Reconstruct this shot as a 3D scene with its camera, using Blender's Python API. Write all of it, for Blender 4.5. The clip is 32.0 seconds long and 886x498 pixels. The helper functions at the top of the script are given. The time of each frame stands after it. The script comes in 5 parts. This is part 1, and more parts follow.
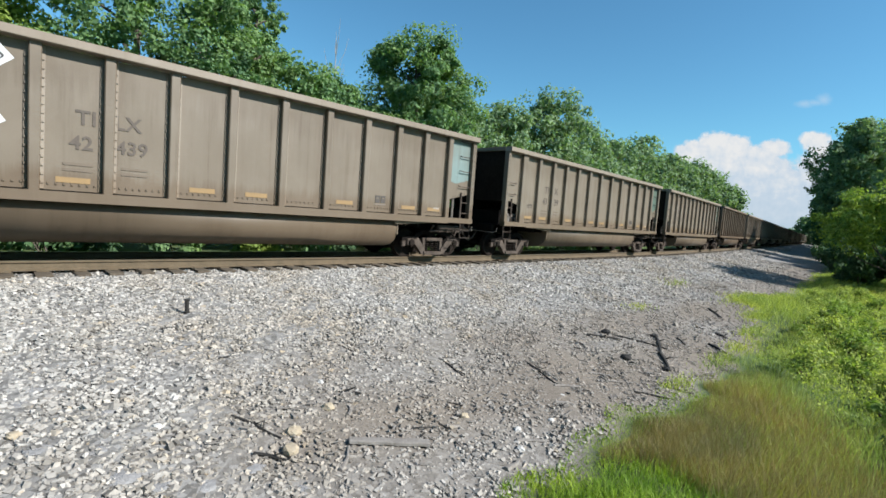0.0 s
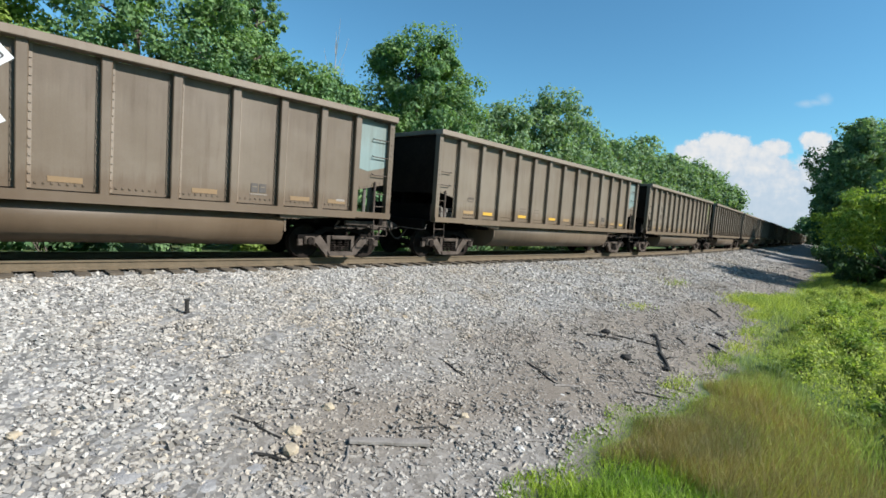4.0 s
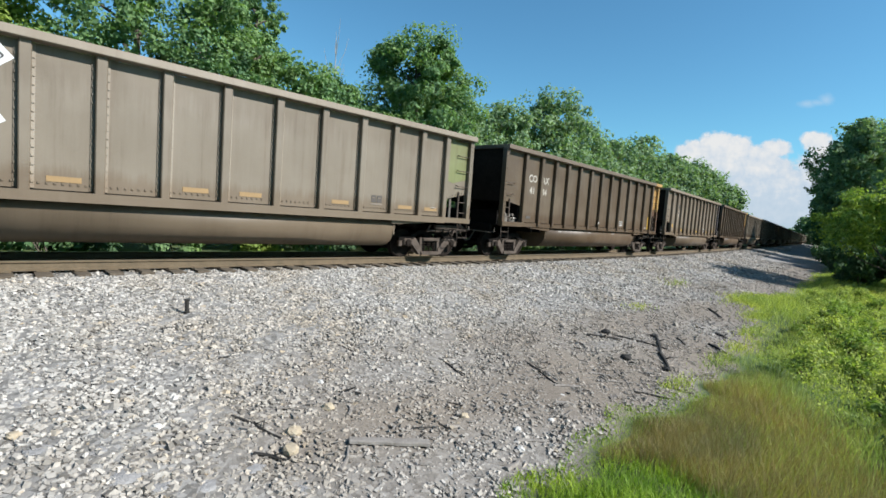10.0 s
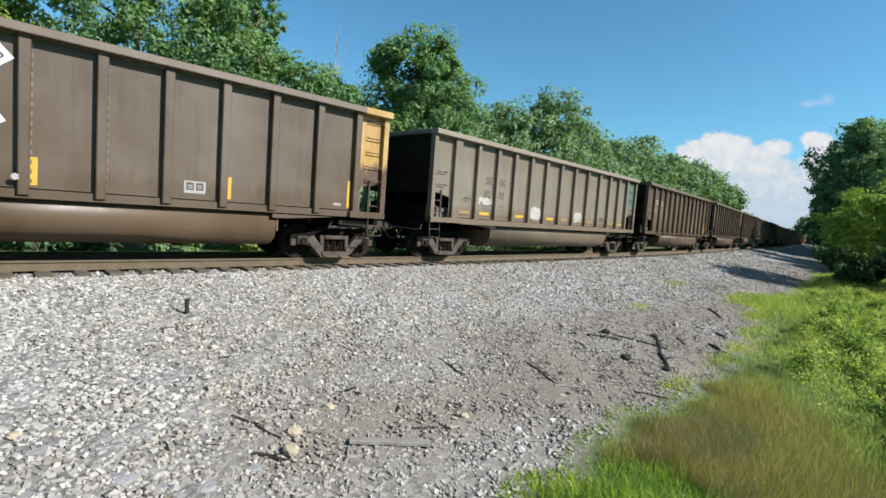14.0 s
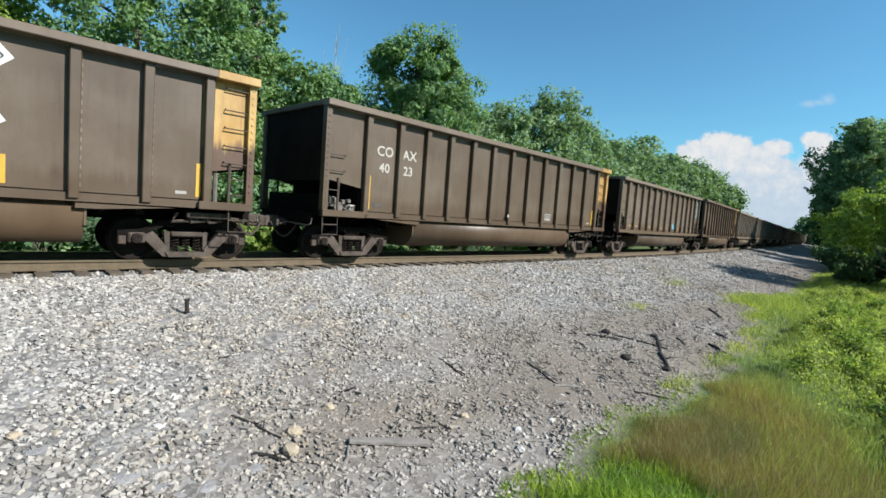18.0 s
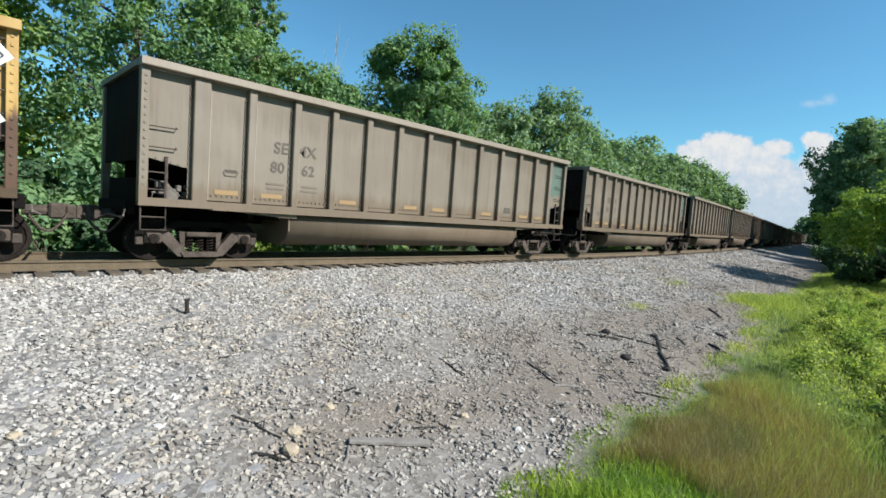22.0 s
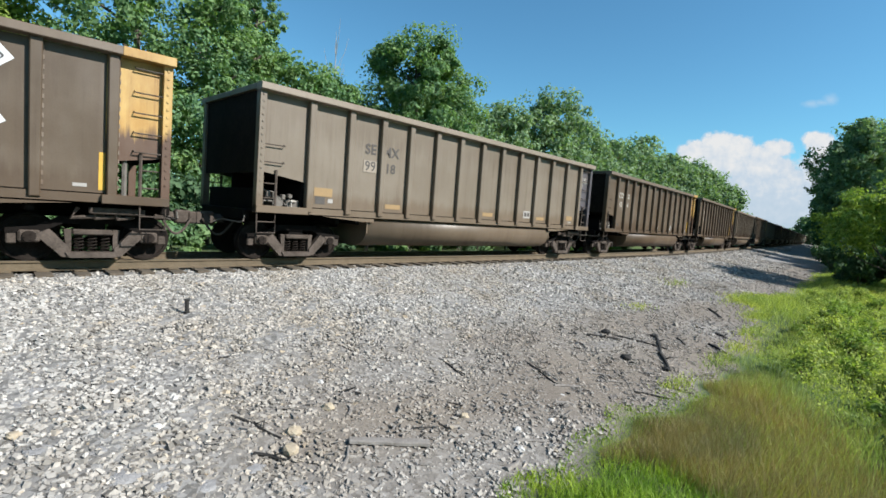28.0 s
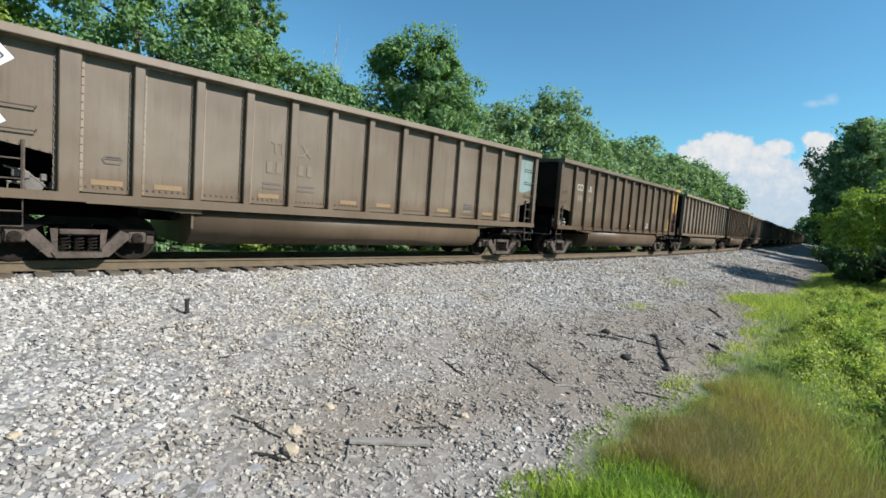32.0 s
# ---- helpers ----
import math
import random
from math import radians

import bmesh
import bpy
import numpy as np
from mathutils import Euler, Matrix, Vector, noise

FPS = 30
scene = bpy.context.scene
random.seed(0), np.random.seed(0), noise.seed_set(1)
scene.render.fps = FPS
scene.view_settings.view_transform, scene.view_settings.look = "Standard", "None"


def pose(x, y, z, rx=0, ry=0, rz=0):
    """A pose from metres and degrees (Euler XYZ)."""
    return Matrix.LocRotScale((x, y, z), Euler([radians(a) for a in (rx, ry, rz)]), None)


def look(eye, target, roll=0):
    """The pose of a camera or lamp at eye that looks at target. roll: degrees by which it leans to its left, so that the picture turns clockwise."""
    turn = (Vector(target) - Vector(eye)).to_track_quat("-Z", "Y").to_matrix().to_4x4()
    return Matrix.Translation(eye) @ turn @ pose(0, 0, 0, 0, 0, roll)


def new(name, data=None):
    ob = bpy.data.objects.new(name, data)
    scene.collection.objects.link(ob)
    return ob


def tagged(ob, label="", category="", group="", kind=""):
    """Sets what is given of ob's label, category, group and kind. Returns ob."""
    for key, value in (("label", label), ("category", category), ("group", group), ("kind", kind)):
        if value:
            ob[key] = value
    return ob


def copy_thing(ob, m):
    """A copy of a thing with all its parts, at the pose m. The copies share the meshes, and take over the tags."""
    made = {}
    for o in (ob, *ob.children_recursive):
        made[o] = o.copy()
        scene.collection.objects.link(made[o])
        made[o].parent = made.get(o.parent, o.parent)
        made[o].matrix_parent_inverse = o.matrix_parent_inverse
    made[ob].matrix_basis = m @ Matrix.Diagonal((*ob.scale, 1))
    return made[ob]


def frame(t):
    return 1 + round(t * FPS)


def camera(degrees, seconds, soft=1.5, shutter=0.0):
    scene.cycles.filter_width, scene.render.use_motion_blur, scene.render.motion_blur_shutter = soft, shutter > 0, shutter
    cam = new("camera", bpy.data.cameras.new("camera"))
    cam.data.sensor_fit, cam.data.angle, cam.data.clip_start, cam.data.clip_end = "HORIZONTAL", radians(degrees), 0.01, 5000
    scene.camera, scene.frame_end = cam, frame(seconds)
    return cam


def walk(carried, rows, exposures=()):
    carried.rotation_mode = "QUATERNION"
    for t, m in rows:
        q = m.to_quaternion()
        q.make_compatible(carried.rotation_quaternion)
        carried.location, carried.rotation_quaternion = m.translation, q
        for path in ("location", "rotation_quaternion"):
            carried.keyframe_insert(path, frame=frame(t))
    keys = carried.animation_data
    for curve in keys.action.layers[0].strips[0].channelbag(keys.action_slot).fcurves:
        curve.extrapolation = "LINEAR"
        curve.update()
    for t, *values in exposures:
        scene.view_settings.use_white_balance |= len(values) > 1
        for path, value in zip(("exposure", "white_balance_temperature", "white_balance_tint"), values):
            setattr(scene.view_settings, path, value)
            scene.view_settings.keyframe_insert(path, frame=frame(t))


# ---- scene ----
EYE = Vector((0.0, -11.919, 1.349))
YAW, PITCH, ROLL = radians(43.539), radians(-4.0925), 4.199
AIM = Vector((math.sin(YAW) * math.cos(PITCH), math.cos(YAW) * math.cos(PITCH), math.sin(PITCH)))
cam = camera(84.765, 32.0, soft=1.62)
walk(cam, [(0.0, look(EYE, EYE + AIM * 10, ROLL)), (32.0, look(EYE, EYE + AIM * 10, ROLL))])

# ---------------------------------------------------------------- light
SUN_FROM = Vector((0.342, -0.733, 0.588)).normalized()
sun = new("sun", bpy.data.lights.new("sun", "SUN"))
sun.data.energy, sun.data.angle, sun.data.color = 4.8, radians(0.53), (0.985, 0.965, 0.935)
sun.matrix_world = look((0, 0, 60), Vector((0, 0, 60)) - SUN_FROM)
world = bpy.data.worlds.new("world")
scene.world = world
world.use_nodes = True
wn = world.node_tree.nodes
sky = wn.new("ShaderNodeTexSky")
sky.sky_type, sky.sun_disc = "NISHITA", False
sky.sun_elevation = math.asin(SUN_FROM.z)
sky.sun_rotation = math.atan2(SUN_FROM.x, SUN_FROM.y)
sky.air_density, sky.dust_density, sky.ozone_density = 1.0, 0.35, 1.2
wn["Background"].inputs["Strength"].default_value = 0.070
tint = wn.new("ShaderNodeMix")
tint.data_type, tint.blend_type = "RGBA", "MULTIPLY"
tint.inputs[0].default_value, tint.inputs[7].default_value = 1.0, (0.54, 1.0, 1.13, 1)
world.node_tree.links.new(sky.outputs["Color"], tint.inputs[6])
world.node_tree.links.new(tint.outputs[2], wn["Background"].inputs["Color"])
scene.view_settings.exposure = 1.0

# ---------------------------------------------------------------- materials


def nodes_of(name, rough=0.8, metal=0.0):
    m = bpy.data.materials.new(name)
    m.use_nodes = True
    t = m.node_tree
    b = t.nodes["Principled BSDF"]
    b.inputs["Roughness"].default_value, b.inputs["Metallic"].default_value = rough, metal
    return m, t, b


def noise_node(t, scale, detail=4.0, rough=0.6, space="Object", stretch=None):
    c = t.nodes.new("ShaderNodeTexCoord")
    n = t.nodes.new("ShaderNodeTexNoise")
    n.inputs["Scale"].default_value, n.inputs["Detail"].default_value, n.inputs["Roughness"].default_value = scale, detail, rough
    src = c.outputs[space]
    if stretch:
        mp = t.nodes.new("ShaderNodeMapping")
        mp.inputs["Scale"].default_value = stretch
        t.links.new(src, mp.inputs["Vector"])
        src = mp.outputs["Vector"]
    t.links.new(src, n.inputs["Vector"])
    return n.outputs["Fac"]


def ramp(t, src, stops):
    r = t.nodes.new("ShaderNodeValToRGB")
    e = r.color_ramp.elements
    while len(e) < len(stops):
        e.new(0.5)
    for k, (p, c) in zip(e, stops):
        k.position, k.color = p, (*c, 1) if len(c) == 3 else c
    t.links.new(src, r.inputs["Fac"])
    return r.outputs["Color"]


def mix(t, fac, a, b, mode="MIX"):
    n = t.nodes.new("ShaderNodeMix")
    n.data_type, n.blend_type = "RGBA", mode
    for v, k in ((fac, 0), (a, 6), (b, 7)):
        if hasattr(v, "is_linked"):
            t.links.new(v, n.inputs[k])
        else:
            n.inputs[k].default_value = v if k == 0 else (*v, 1)
    return n.outputs[2]


def bump(t, b, src, strength=0.3, dist=0.02):
    n = t.nodes.new("ShaderNodeBump")
    n.inputs["Strength"].default_value, n.inputs["Distance"].default_value = strength, dist
    t.links.new(src, n.inputs["Height"])
    t.links.new(n.outputs["Normal"], b.inputs["Normal"])


def simple(name, dark, light, rough=0.8, metal=0.0, scale=6.0, rel=0.25, stretch=None):
    m, t, b = nodes_of(name, rough, metal)
    n1 = noise_node(t, scale, 6, 0.65, stretch=stretch)
    n2 = noise_node(t, scale * 9, 3, 0.6)
    c = ramp(t, n1, [(0.3, dark), (0.7, light)])
    c = mix(t, 0.35, c, ramp(t, n2, [(0.35, dark), (0.65, light)]))
    t.links.new(c, b.inputs["Base Color"])
    bump(t, b, n2, rel, 0.01)
    return m


def wagon_paint(name, worn=False):
    """Weathered paint in the object's own colour, with coal dust, rain streaks and fine grain."""
    m, t, b = nodes_of(name, 0.55)
    b.inputs["Specular IOR Level"].default_value = 0.40
    info = t.nodes.new("ShaderNodeObjectInfo")
    c = info.outputs["Color"]
    streak = noise_node(t, 3.0, 5, 0.7, stretch=(2.2, 1.0, 0.12))
    blotch = noise_node(t, 0.55, 4, 0.6)
    grain = noise_node(t, 45.0, 3, 0.6)
    dirt = mix(t, 1.0, c, (0.85, 0.83, 0.80), "MULTIPLY")
    pale = mix(t, 0.16, c, (0.286, 0.252, 0.204))
    c1 = mix(t, ramp(t, streak, [(0.38, (0, 0, 0)), (0.75, (1, 1, 1))]), c, dirt)
    c2 = mix(t, ramp(t, blotch, [(0.42, (0, 0, 0)), (0.72, (1, 1, 1))]), c1, pale)
    c3 = mix(t, 0.03, c2, ramp(t, grain, [(0.3, (0.034, 0.027, 0.024)), (0.7, (0.34, 0.306, 0.258))]))
    co = t.nodes.new("ShaderNodeTexCoord")
    sep = t.nodes.new("ShaderNodeSeparateXYZ")
    t.links.new(co.outputs["Object"], sep.inputs[0])

    def creep(z0, z1, spread):
        """1 at height z0, fading out towards z1, with an edge broken by the streaks."""
        r = t.nodes.new("ShaderNodeMapRange")
        r.inputs["From Min"].default_value, r.inputs["From Max"].default_value = z0, z1
        r.inputs["To Min"].default_value, r.inputs["To Max"].default_value = 0.5 + spread, 0.5 - spread
        t.links.new(sep.outputs[2], r.inputs["Value"])
        add = t.nodes.new("ShaderNodeMath")
        add.operation = "ADD"
        t.links.new(r.outputs["Result"], add.inputs[0])
        t.links.new(streak, add.inputs[1])
        return ramp(t, add.outputs[0], [(0.72, (0, 0, 0)), (1.0, (1, 1, 1))])

    c3 = mix(t, creep(3.72, 2.7, 0.34), c3, mix(t, 1.0, c3, (0.86, 0.83, 0.80), "MULTIPLY"))
    c3 = mix(t, creep(1.22, 1.75, 0.36), c3, mix(t, 1.0, c3, (0.80, 0.72, 0.64), "MULTIPLY"))
    if worn:
        c3 = mix(t, creep(1.95, 2.62, 0.42), c3, (0.085, 0.050, 0.032))
        drip = noise_node(t, 1.5, 5, 0.6, stretch=(1.3, 1.0, 0.7))
        fleck = noise_node(t, 14.0, 4, 0.7, stretch=(1.0, 1.0, 0.5))
        c3 = mix(t, ramp(t, drip, [(0.36, (0, 0, 0)), (0.62, (1, 1, 1))]), c3, mix(t, 1.0, c3, (0.76, 0.64, 0.52), "MULTIPLY"))
        c3 = mix(t, ramp(t, fleck, [(0.62, (0, 0, 0)), (0.72, (0.8, 0.8, 0.8))]), c3, (0.088, 0.051, 0.031))
    t.links.new(c3, b.inputs["Base Color"])
    r = t.nodes.new("ShaderNodeMapRange")
    r.inputs["To Min"].default_value, r.inputs["To Max"].default_value = 0.34, 0.62
    t.links.new(streak, r.inputs["Value"])
    t.links.new(r.outputs["Result"], b.inputs["Roughness"])
    bump(t, b, noise_node(t, 1.1, 2, 0.5, stretch=(1.0, 1.0, 0.5)), 0.55, 0.07)
    return m


def leaf_material(name, dark, light, thru=0.35, drift=0.0):
    m, t, b = nodes_of(name, 0.7)
    g = t.nodes.new("ShaderNodeNewGeometry")
    c = ramp(t, g.outputs["Random Per Island"], [(0.0, dark), (1.0, light)])
    if drift:
        c = mix(t, 1.0, c, ramp(t, noise_node(t, drift, 3, 0.6), [(0.36, (0.72, 0.80, 0.98)), (0.50, (1.0, 1.0, 1.0)), (0.66, (1.15, 1.06, 0.85))]), "MULTIPLY")
    t.links.new(c, b.inputs["Base Color"])
    b.inputs["Specular IOR Level"].default_value = 0.15
    tr = t.nodes.new("ShaderNodeBsdfTranslucent")
    t.links.new(mix(t, 1.0, c, (1.0, 1.15, 0.45), "MULTIPLY"), tr.inputs["Color"])
    mx = t.nodes.new("ShaderNodeMixShader")
    mx.inputs[0].default_value = thru
    t.links.new(b.outputs[0], mx.inputs[1])
    t.links.new(tr.outputs[0], mx.inputs[2])
    t.links.new(mx.outputs[0], t.nodes["Material Output"].inputs["Surface"])
    return m


PAINT, PAINT_END = wagon_paint("weathered_paint"), wagon_paint("rust_stained_paint", True)
RUST = simple("rusty_cast_steel", (0.026, 0.021, 0.0172), (0.104, 0.083, 0.069), 0.8, 0.0, 5)
# underframe and wheels near black: the shade under the wagons is in these colours
UNDER = simple("shade_dark_underframe", (0.003, 0.0026, 0.0024), (0.011, 0.009, 0.0078), 0.85, 0.1, 4)
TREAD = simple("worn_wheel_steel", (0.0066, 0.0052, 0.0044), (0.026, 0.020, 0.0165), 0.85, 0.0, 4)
# end walls: coal dust, plus the shade of the sunless end painted in
COALY_SHADE = simple("coal_dusted_shaded_steel", (0.006, 0.0044, 0.0033), (0.024, 0.0175, 0.013), 0.85, 0, 1.2)
for m in (UNDER, TREAD, RUST, COALY_SHADE):
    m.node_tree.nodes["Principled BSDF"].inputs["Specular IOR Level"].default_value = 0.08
GEAR = simple("dusty_brake_gear", (0.054, 0.048, 0.040), (0.151, 0.133, 0.114), 0.8, 0, 6)
RAILTOP = simple("polished_rail", (0.30, 0.28, 0.26), (0.5, 0.47, 0.44), 0.3, 0.9, 3)
RAILSIDE = simple("rusty_rail", (0.066, 0.049, 0.028), (0.136, 0.100, 0.061), 0.85, 0.1, 4)
TIE = simple("weathered_tie_wood", (0.037, 0.029, 0.0197), (0.112, 0.087, 0.06), 0.9, 0, 3, 0.5, (1, 6, 6))
BARK = simple("bark", (0.034, 0.027, 0.02), (0.116, 0.095, 0.075), 0.9, 0, 4, 0.6, (3, 3, 0.4))
DRYWOOD = simple("dry_driftwood", (0.109, 0.095, 0.082), (0.231, 0.211, 0.19), 0.9, 0, 5, 0.5)
BURNT = simple("blackened_wood", (0.0055, 0.0050, 0.0044), (0.022, 0.0193, 0.0165), 0.9, 0, 5, 0.5)
SIGNWHITE = simple("white_sign_sheeting", (0.448, 0.448, 0.448), (0.56, 0.56, 0.552), 0.4, 0, 2, 0.05)
SIGNBLACK = simple("black_sign_letter", (0.02, 0.02, 0.022), (0.04, 0.04, 0.045), 0.5, 0, 2, 0.05)
GALV = simple("galvanised_post", (0.30, 0.31, 0.31), (0.48, 0.48, 0.47), 0.5, 0.7, 6, 0.1)
FAINT = simple("almost_worn_off_print", (0.102, 0.079, 0.057), (0.133, 0.103, 0.076), 0.75, 0, 9, 0.05)
SOFT = simple("worn_dark_stencil", (0.058, 0.046, 0.037), (0.092, 0.073, 0.058), 0.75, 0, 9, 0.05)
INK = simple("dark_stencil_paint", (0.033, 0.029, 0.025), (0.071, 0.061, 0.053), 0.75, 0, 9, 0.05)
FADED = simple("faded_stencil_paint", (0.136, 0.112, 0.088), (0.184, 0.153, 0.122), 0.75, 0, 9, 0.05)
CHALK = simple("white_stencil_paint", (0.258, 0.238, 0.204), (0.374, 0.347, 0.306), 0.7, 0, 8, 0.05)
DECAL = simple("white_patch", (0.218, 0.204, 0.184), (0.306, 0.286, 0.265), 0.7, 0, 8, 0.05)
WASHED = simple("washed_out_decal", (0.187, 0.153, 0.116), (0.235, 0.197, 0.156), 0.75, 0, 9, 0.05)
AMBER = simple("yellow_reflector_tape", (0.354, 0.19, 0.0177), (0.503, 0.306, 0.031), 0.5, 0, 7, 0.05)
TAPEDIM = simple("dirt_covered_tape", (0.139, 0.09, 0.045), (0.187, 0.117, 0.054), 0.75, 0, 7, 0.05)
BLEACHED = simple("bleached_dead_wood", (0.204, 0.197, 0.19), (0.326, 0.313, 0.299), 0.9, 0, 5, 0.4)
AMBERDUST = simple("dusty_yellow_tape", (0.185, 0.120, 0.056), (0.255, 0.160, 0.064), 0.7, 0, 7, 0.05)
CYAN = simple("cyan_spray_paint", (0.034, 0.218, 0.34), (0.082, 0.326, 0.449), 0.6, 0, 8, 0.05)

LEAF_A = leaf_material("leaf_mid_green", (0.091, 0.174, 0.072), (0.208, 0.318, 0.143), 0.44, 0.45)
LEAF_B = leaf_material("leaf_dark_green", (0.041, 0.084, 0.042), (0.101, 0.168, 0.083), 0.40)
LEAF_C = leaf_material("leaf_yellow_green", (0.114, 0.179, 0.039), (0.332, 0.420, 0.096), 0.44, 0.9)
# leaves paler and bluer: the haze over the far trees is in their colour
LEAF_D = leaf_material("leaf_far_hazed", (0.122, 0.201, 0.119), (0.256, 0.340, 0.192), 0.44)
GRASS_LUSH = leaf_material("grass_lush", (0.116, 0.197, 0.02), (0.367, 0.476, 0.082), 0.42, 1.6)
GRASS_WEED = leaf_material("grass_weed", (0.146, 0.197, 0.048), (0.510, 0.554, 0.163), 0.42, 0.75)
GRASS_SEED = leaf_material("grass_seed_heads", (0.138, 0.106, 0.048), (0.376, 0.312, 0.159), 0.38, 1.1)


def ballast_material():
    m, t, b = nodes_of("crushed_limestone", 0.9)
    g = t.nodes.new("ShaderNodeNewGeometry")
    c = ramp(t, g.outputs["Random Per Island"], [(0.0, (0.109, 0.103, 0.096)), (0.22, (0.224, 0.214, 0.198)), (0.55, (0.316, 0.302, 0.281)), (0.82, (0.391, 0.374, 0.348)), (0.96, (0.469, 0.452, 0.425)), (1.0, (0.34, 0.279, 0.197))])
    n = noise_node(t, 30, 4, 0.6)
    c = mix(t, 0.5, c, mix(t, 1.0, c, ramp(t, n, [(0.3, (0.55, 0.53, 0.5)), (0.7, (1.1, 1.08, 1.05))]), "MULTIPLY"))
    patch = noise_node(t, 0.55, 4, 0.6)
    c = mix(t, ramp(t, patch, [(0.42, (0, 0, 0)), (0.68, (0.75, 0.75, 0.75))]), c, mix(t, 1.0, c, (0.84, 0.74, 0.60), "MULTIPLY"))
    md = t.nodes.new("ShaderNodeAttribute")
    md.attribute_name = "mud"
    c = mix(t, md.outputs["Fac"], c, mix(t, 0.55, c, (0.187, 0.156, 0.126)))
    t.links.new(c, b.inputs["Base Color"])
    bump(t, b, n, 0.4, 0.01)
    return m


def ground_material():
    """Grey stone grit on the bank, earth and low growth beyond its foot."""
    m, t, b = nodes_of("earth_and_grit", 0.95)
    a = t.nodes.new("ShaderNodeAttribute")
    a.attribute_name = "bank"
    v = t.nodes.new("ShaderNodeTexVoronoi")
    co = t.nodes.new("ShaderNodeTexCoord")
    v.inputs["Scale"].default_value = 16
    t.links.new(co.outputs["Object"], v.inputs["Vector"])
    big = noise_node(t, 0.5, 5, 0.6)
    fine = noise_node(t, 22, 5, 0.65)
    bw = t.nodes.new("ShaderNodeRGBToBW")
    t.links.new(v.outputs["Color"], bw.inputs["Color"])
    grit = ramp(t, bw.outputs["Val"], [(0.15, (0.102, 0.097, 0.09)), (0.5, (0.17, 0.162, 0.151)), (0.85, (0.272, 0.261, 0.245))])
    mud = ramp(t, fine, [(0.3, (0.105, 0.086, 0.067)), (0.7, (0.201, 0.169, 0.136))])
    md = t.nodes.new("ShaderNodeAttribute")
    md.attribute_name = "mud"
    grit = mix(t, md.outputs["Fac"], grit, mud)
    soil = mix(t, ramp(t, big, [(0.4, (0, 0, 0)), (0.65, (1, 1, 1))]), ramp(t, fine, [(0.3, (0.031, 0.041, 0.0122)), (0.7, (0.075, 0.102, 0.027))]), ramp(t, fine, [(0.3, (0.034, 0.058, 0.0102)), (0.7, (0.088, 0.15, 0.024))]))
    t.links.new(mix(t, a.outputs["Fac"], soil, grit), b.inputs["Base Color"])
    bump(t, b, fine, 0.6, 0.03)
    return m


BALLAST, GROUND = ballast_material(), ground_material()

# ---------------------------------------------------------------- mesh tools


def mesh_of(name, bm, mats):
    me = bpy.data.meshes.new(name)
    bm.to_mesh(me)
    bm.free()
    for m in mats if isinstance(mats, (list, tuple)) else [mats]:
        me.materials.append(m)
    return me


def part(name, bm, material, parent, label=""):
    ob = new(name, mesh_of(name, bm, material) if isinstance(bm, bmesh.types.BMesh) else bm)
    ob.parent = parent
    return tagged(ob, label)


def box(bm, x0, x1, y0, y1, z0, z1, bev=0.0):
    r = bmesh.ops.create_cube(bm, size=1.0, matrix=Matrix.Translation(((x0 + x1) / 2, (y0 + y1) / 2, (z0 + z1) / 2)) @ Matrix.Diagonal((abs(x1 - x0), abs(y1 - y0), abs(z1 - z0), 1)))
    if bev:
        es = list({e for v in r["verts"] for e in v.link_edges})
        bmesh.ops.bevel(bm, geom=es, offset=bev, segments=1, affect="EDGES")
    return bm


def prism(bm, pts, y0, y1):
    """A polygon in x and z, given thickness from y0 to y1."""
    a = [bm.verts.new((x, y0, z)) for x, z in pts]
    b = [bm.verts.new((x, y1, z)) for x, z in pts]
    fs = [bm.faces.new(a), bm.faces.new(b[::-1])]
    n = len(pts)
    for i in range(n):
        fs.append(bm.faces.new((a[i], b[i], b[(i + 1) % n], a[(i + 1) % n])))
    bmesh.ops.recalc_face_normals(bm, faces=fs)
    return bm


def tube(bm, pts, r, n=6, r2=None):
    """A round bar along a polyline, tapering from r to r2."""
    pts = [Vector(p) for p in pts]
    r2 = r if r2 is None else r2
    rings = []
    for i, p in enumerate(pts):
        d = (pts[min(i + 1, len(pts) - 1)] - pts[max(i - 1, 0)]).normalized()
        u = d.cross(Vector((0, 0, 1)) if abs(d.z) < 0.9 else Vector((1, 0, 0))).normalized()
        w = d.cross(u)
        k = r + (r2 - r) * i / max(1, len(pts) - 1)
        rings.append([bm.verts.new(p + (u * math.cos(2 * math.pi * j / n) + w * math.sin(2 * math.pi * j / n)) * k) for j in range(n)])
    for a, b in zip(rings, rings[1:]):
        for j in range(n):
            bm.faces.new((a[j], a[(j + 1) % n], b[(j + 1) % n], b[j]))
    bm.faces.new(rings[0][::-1])
    bm.faces.new(rings[-1])
    return bm


def disc_y(bm, x, z, prof, n=20):
    """A turned body about the y axis through (x, z); prof: pairs of y and radius."""
    rings = [[bm.verts.new((x + r * math.cos(2 * math.pi * j / n), y, z + r * math.sin(2 * math.pi * j / n))) for j in range(n)] for y, r in prof]
    fs = []
    for a, b in zip(rings, rings[1:]):
        for j in range(n):
            fs.append(bm.faces.new((a[j], b[j], b[(j + 1) % n], a[(j + 1) % n])))
    fs += [bm.faces.new(rings[0]), bm.faces.new(rings[-1][::-1])]
    bmesh.ops.recalc_face_normals(bm, faces=fs)
    return bm


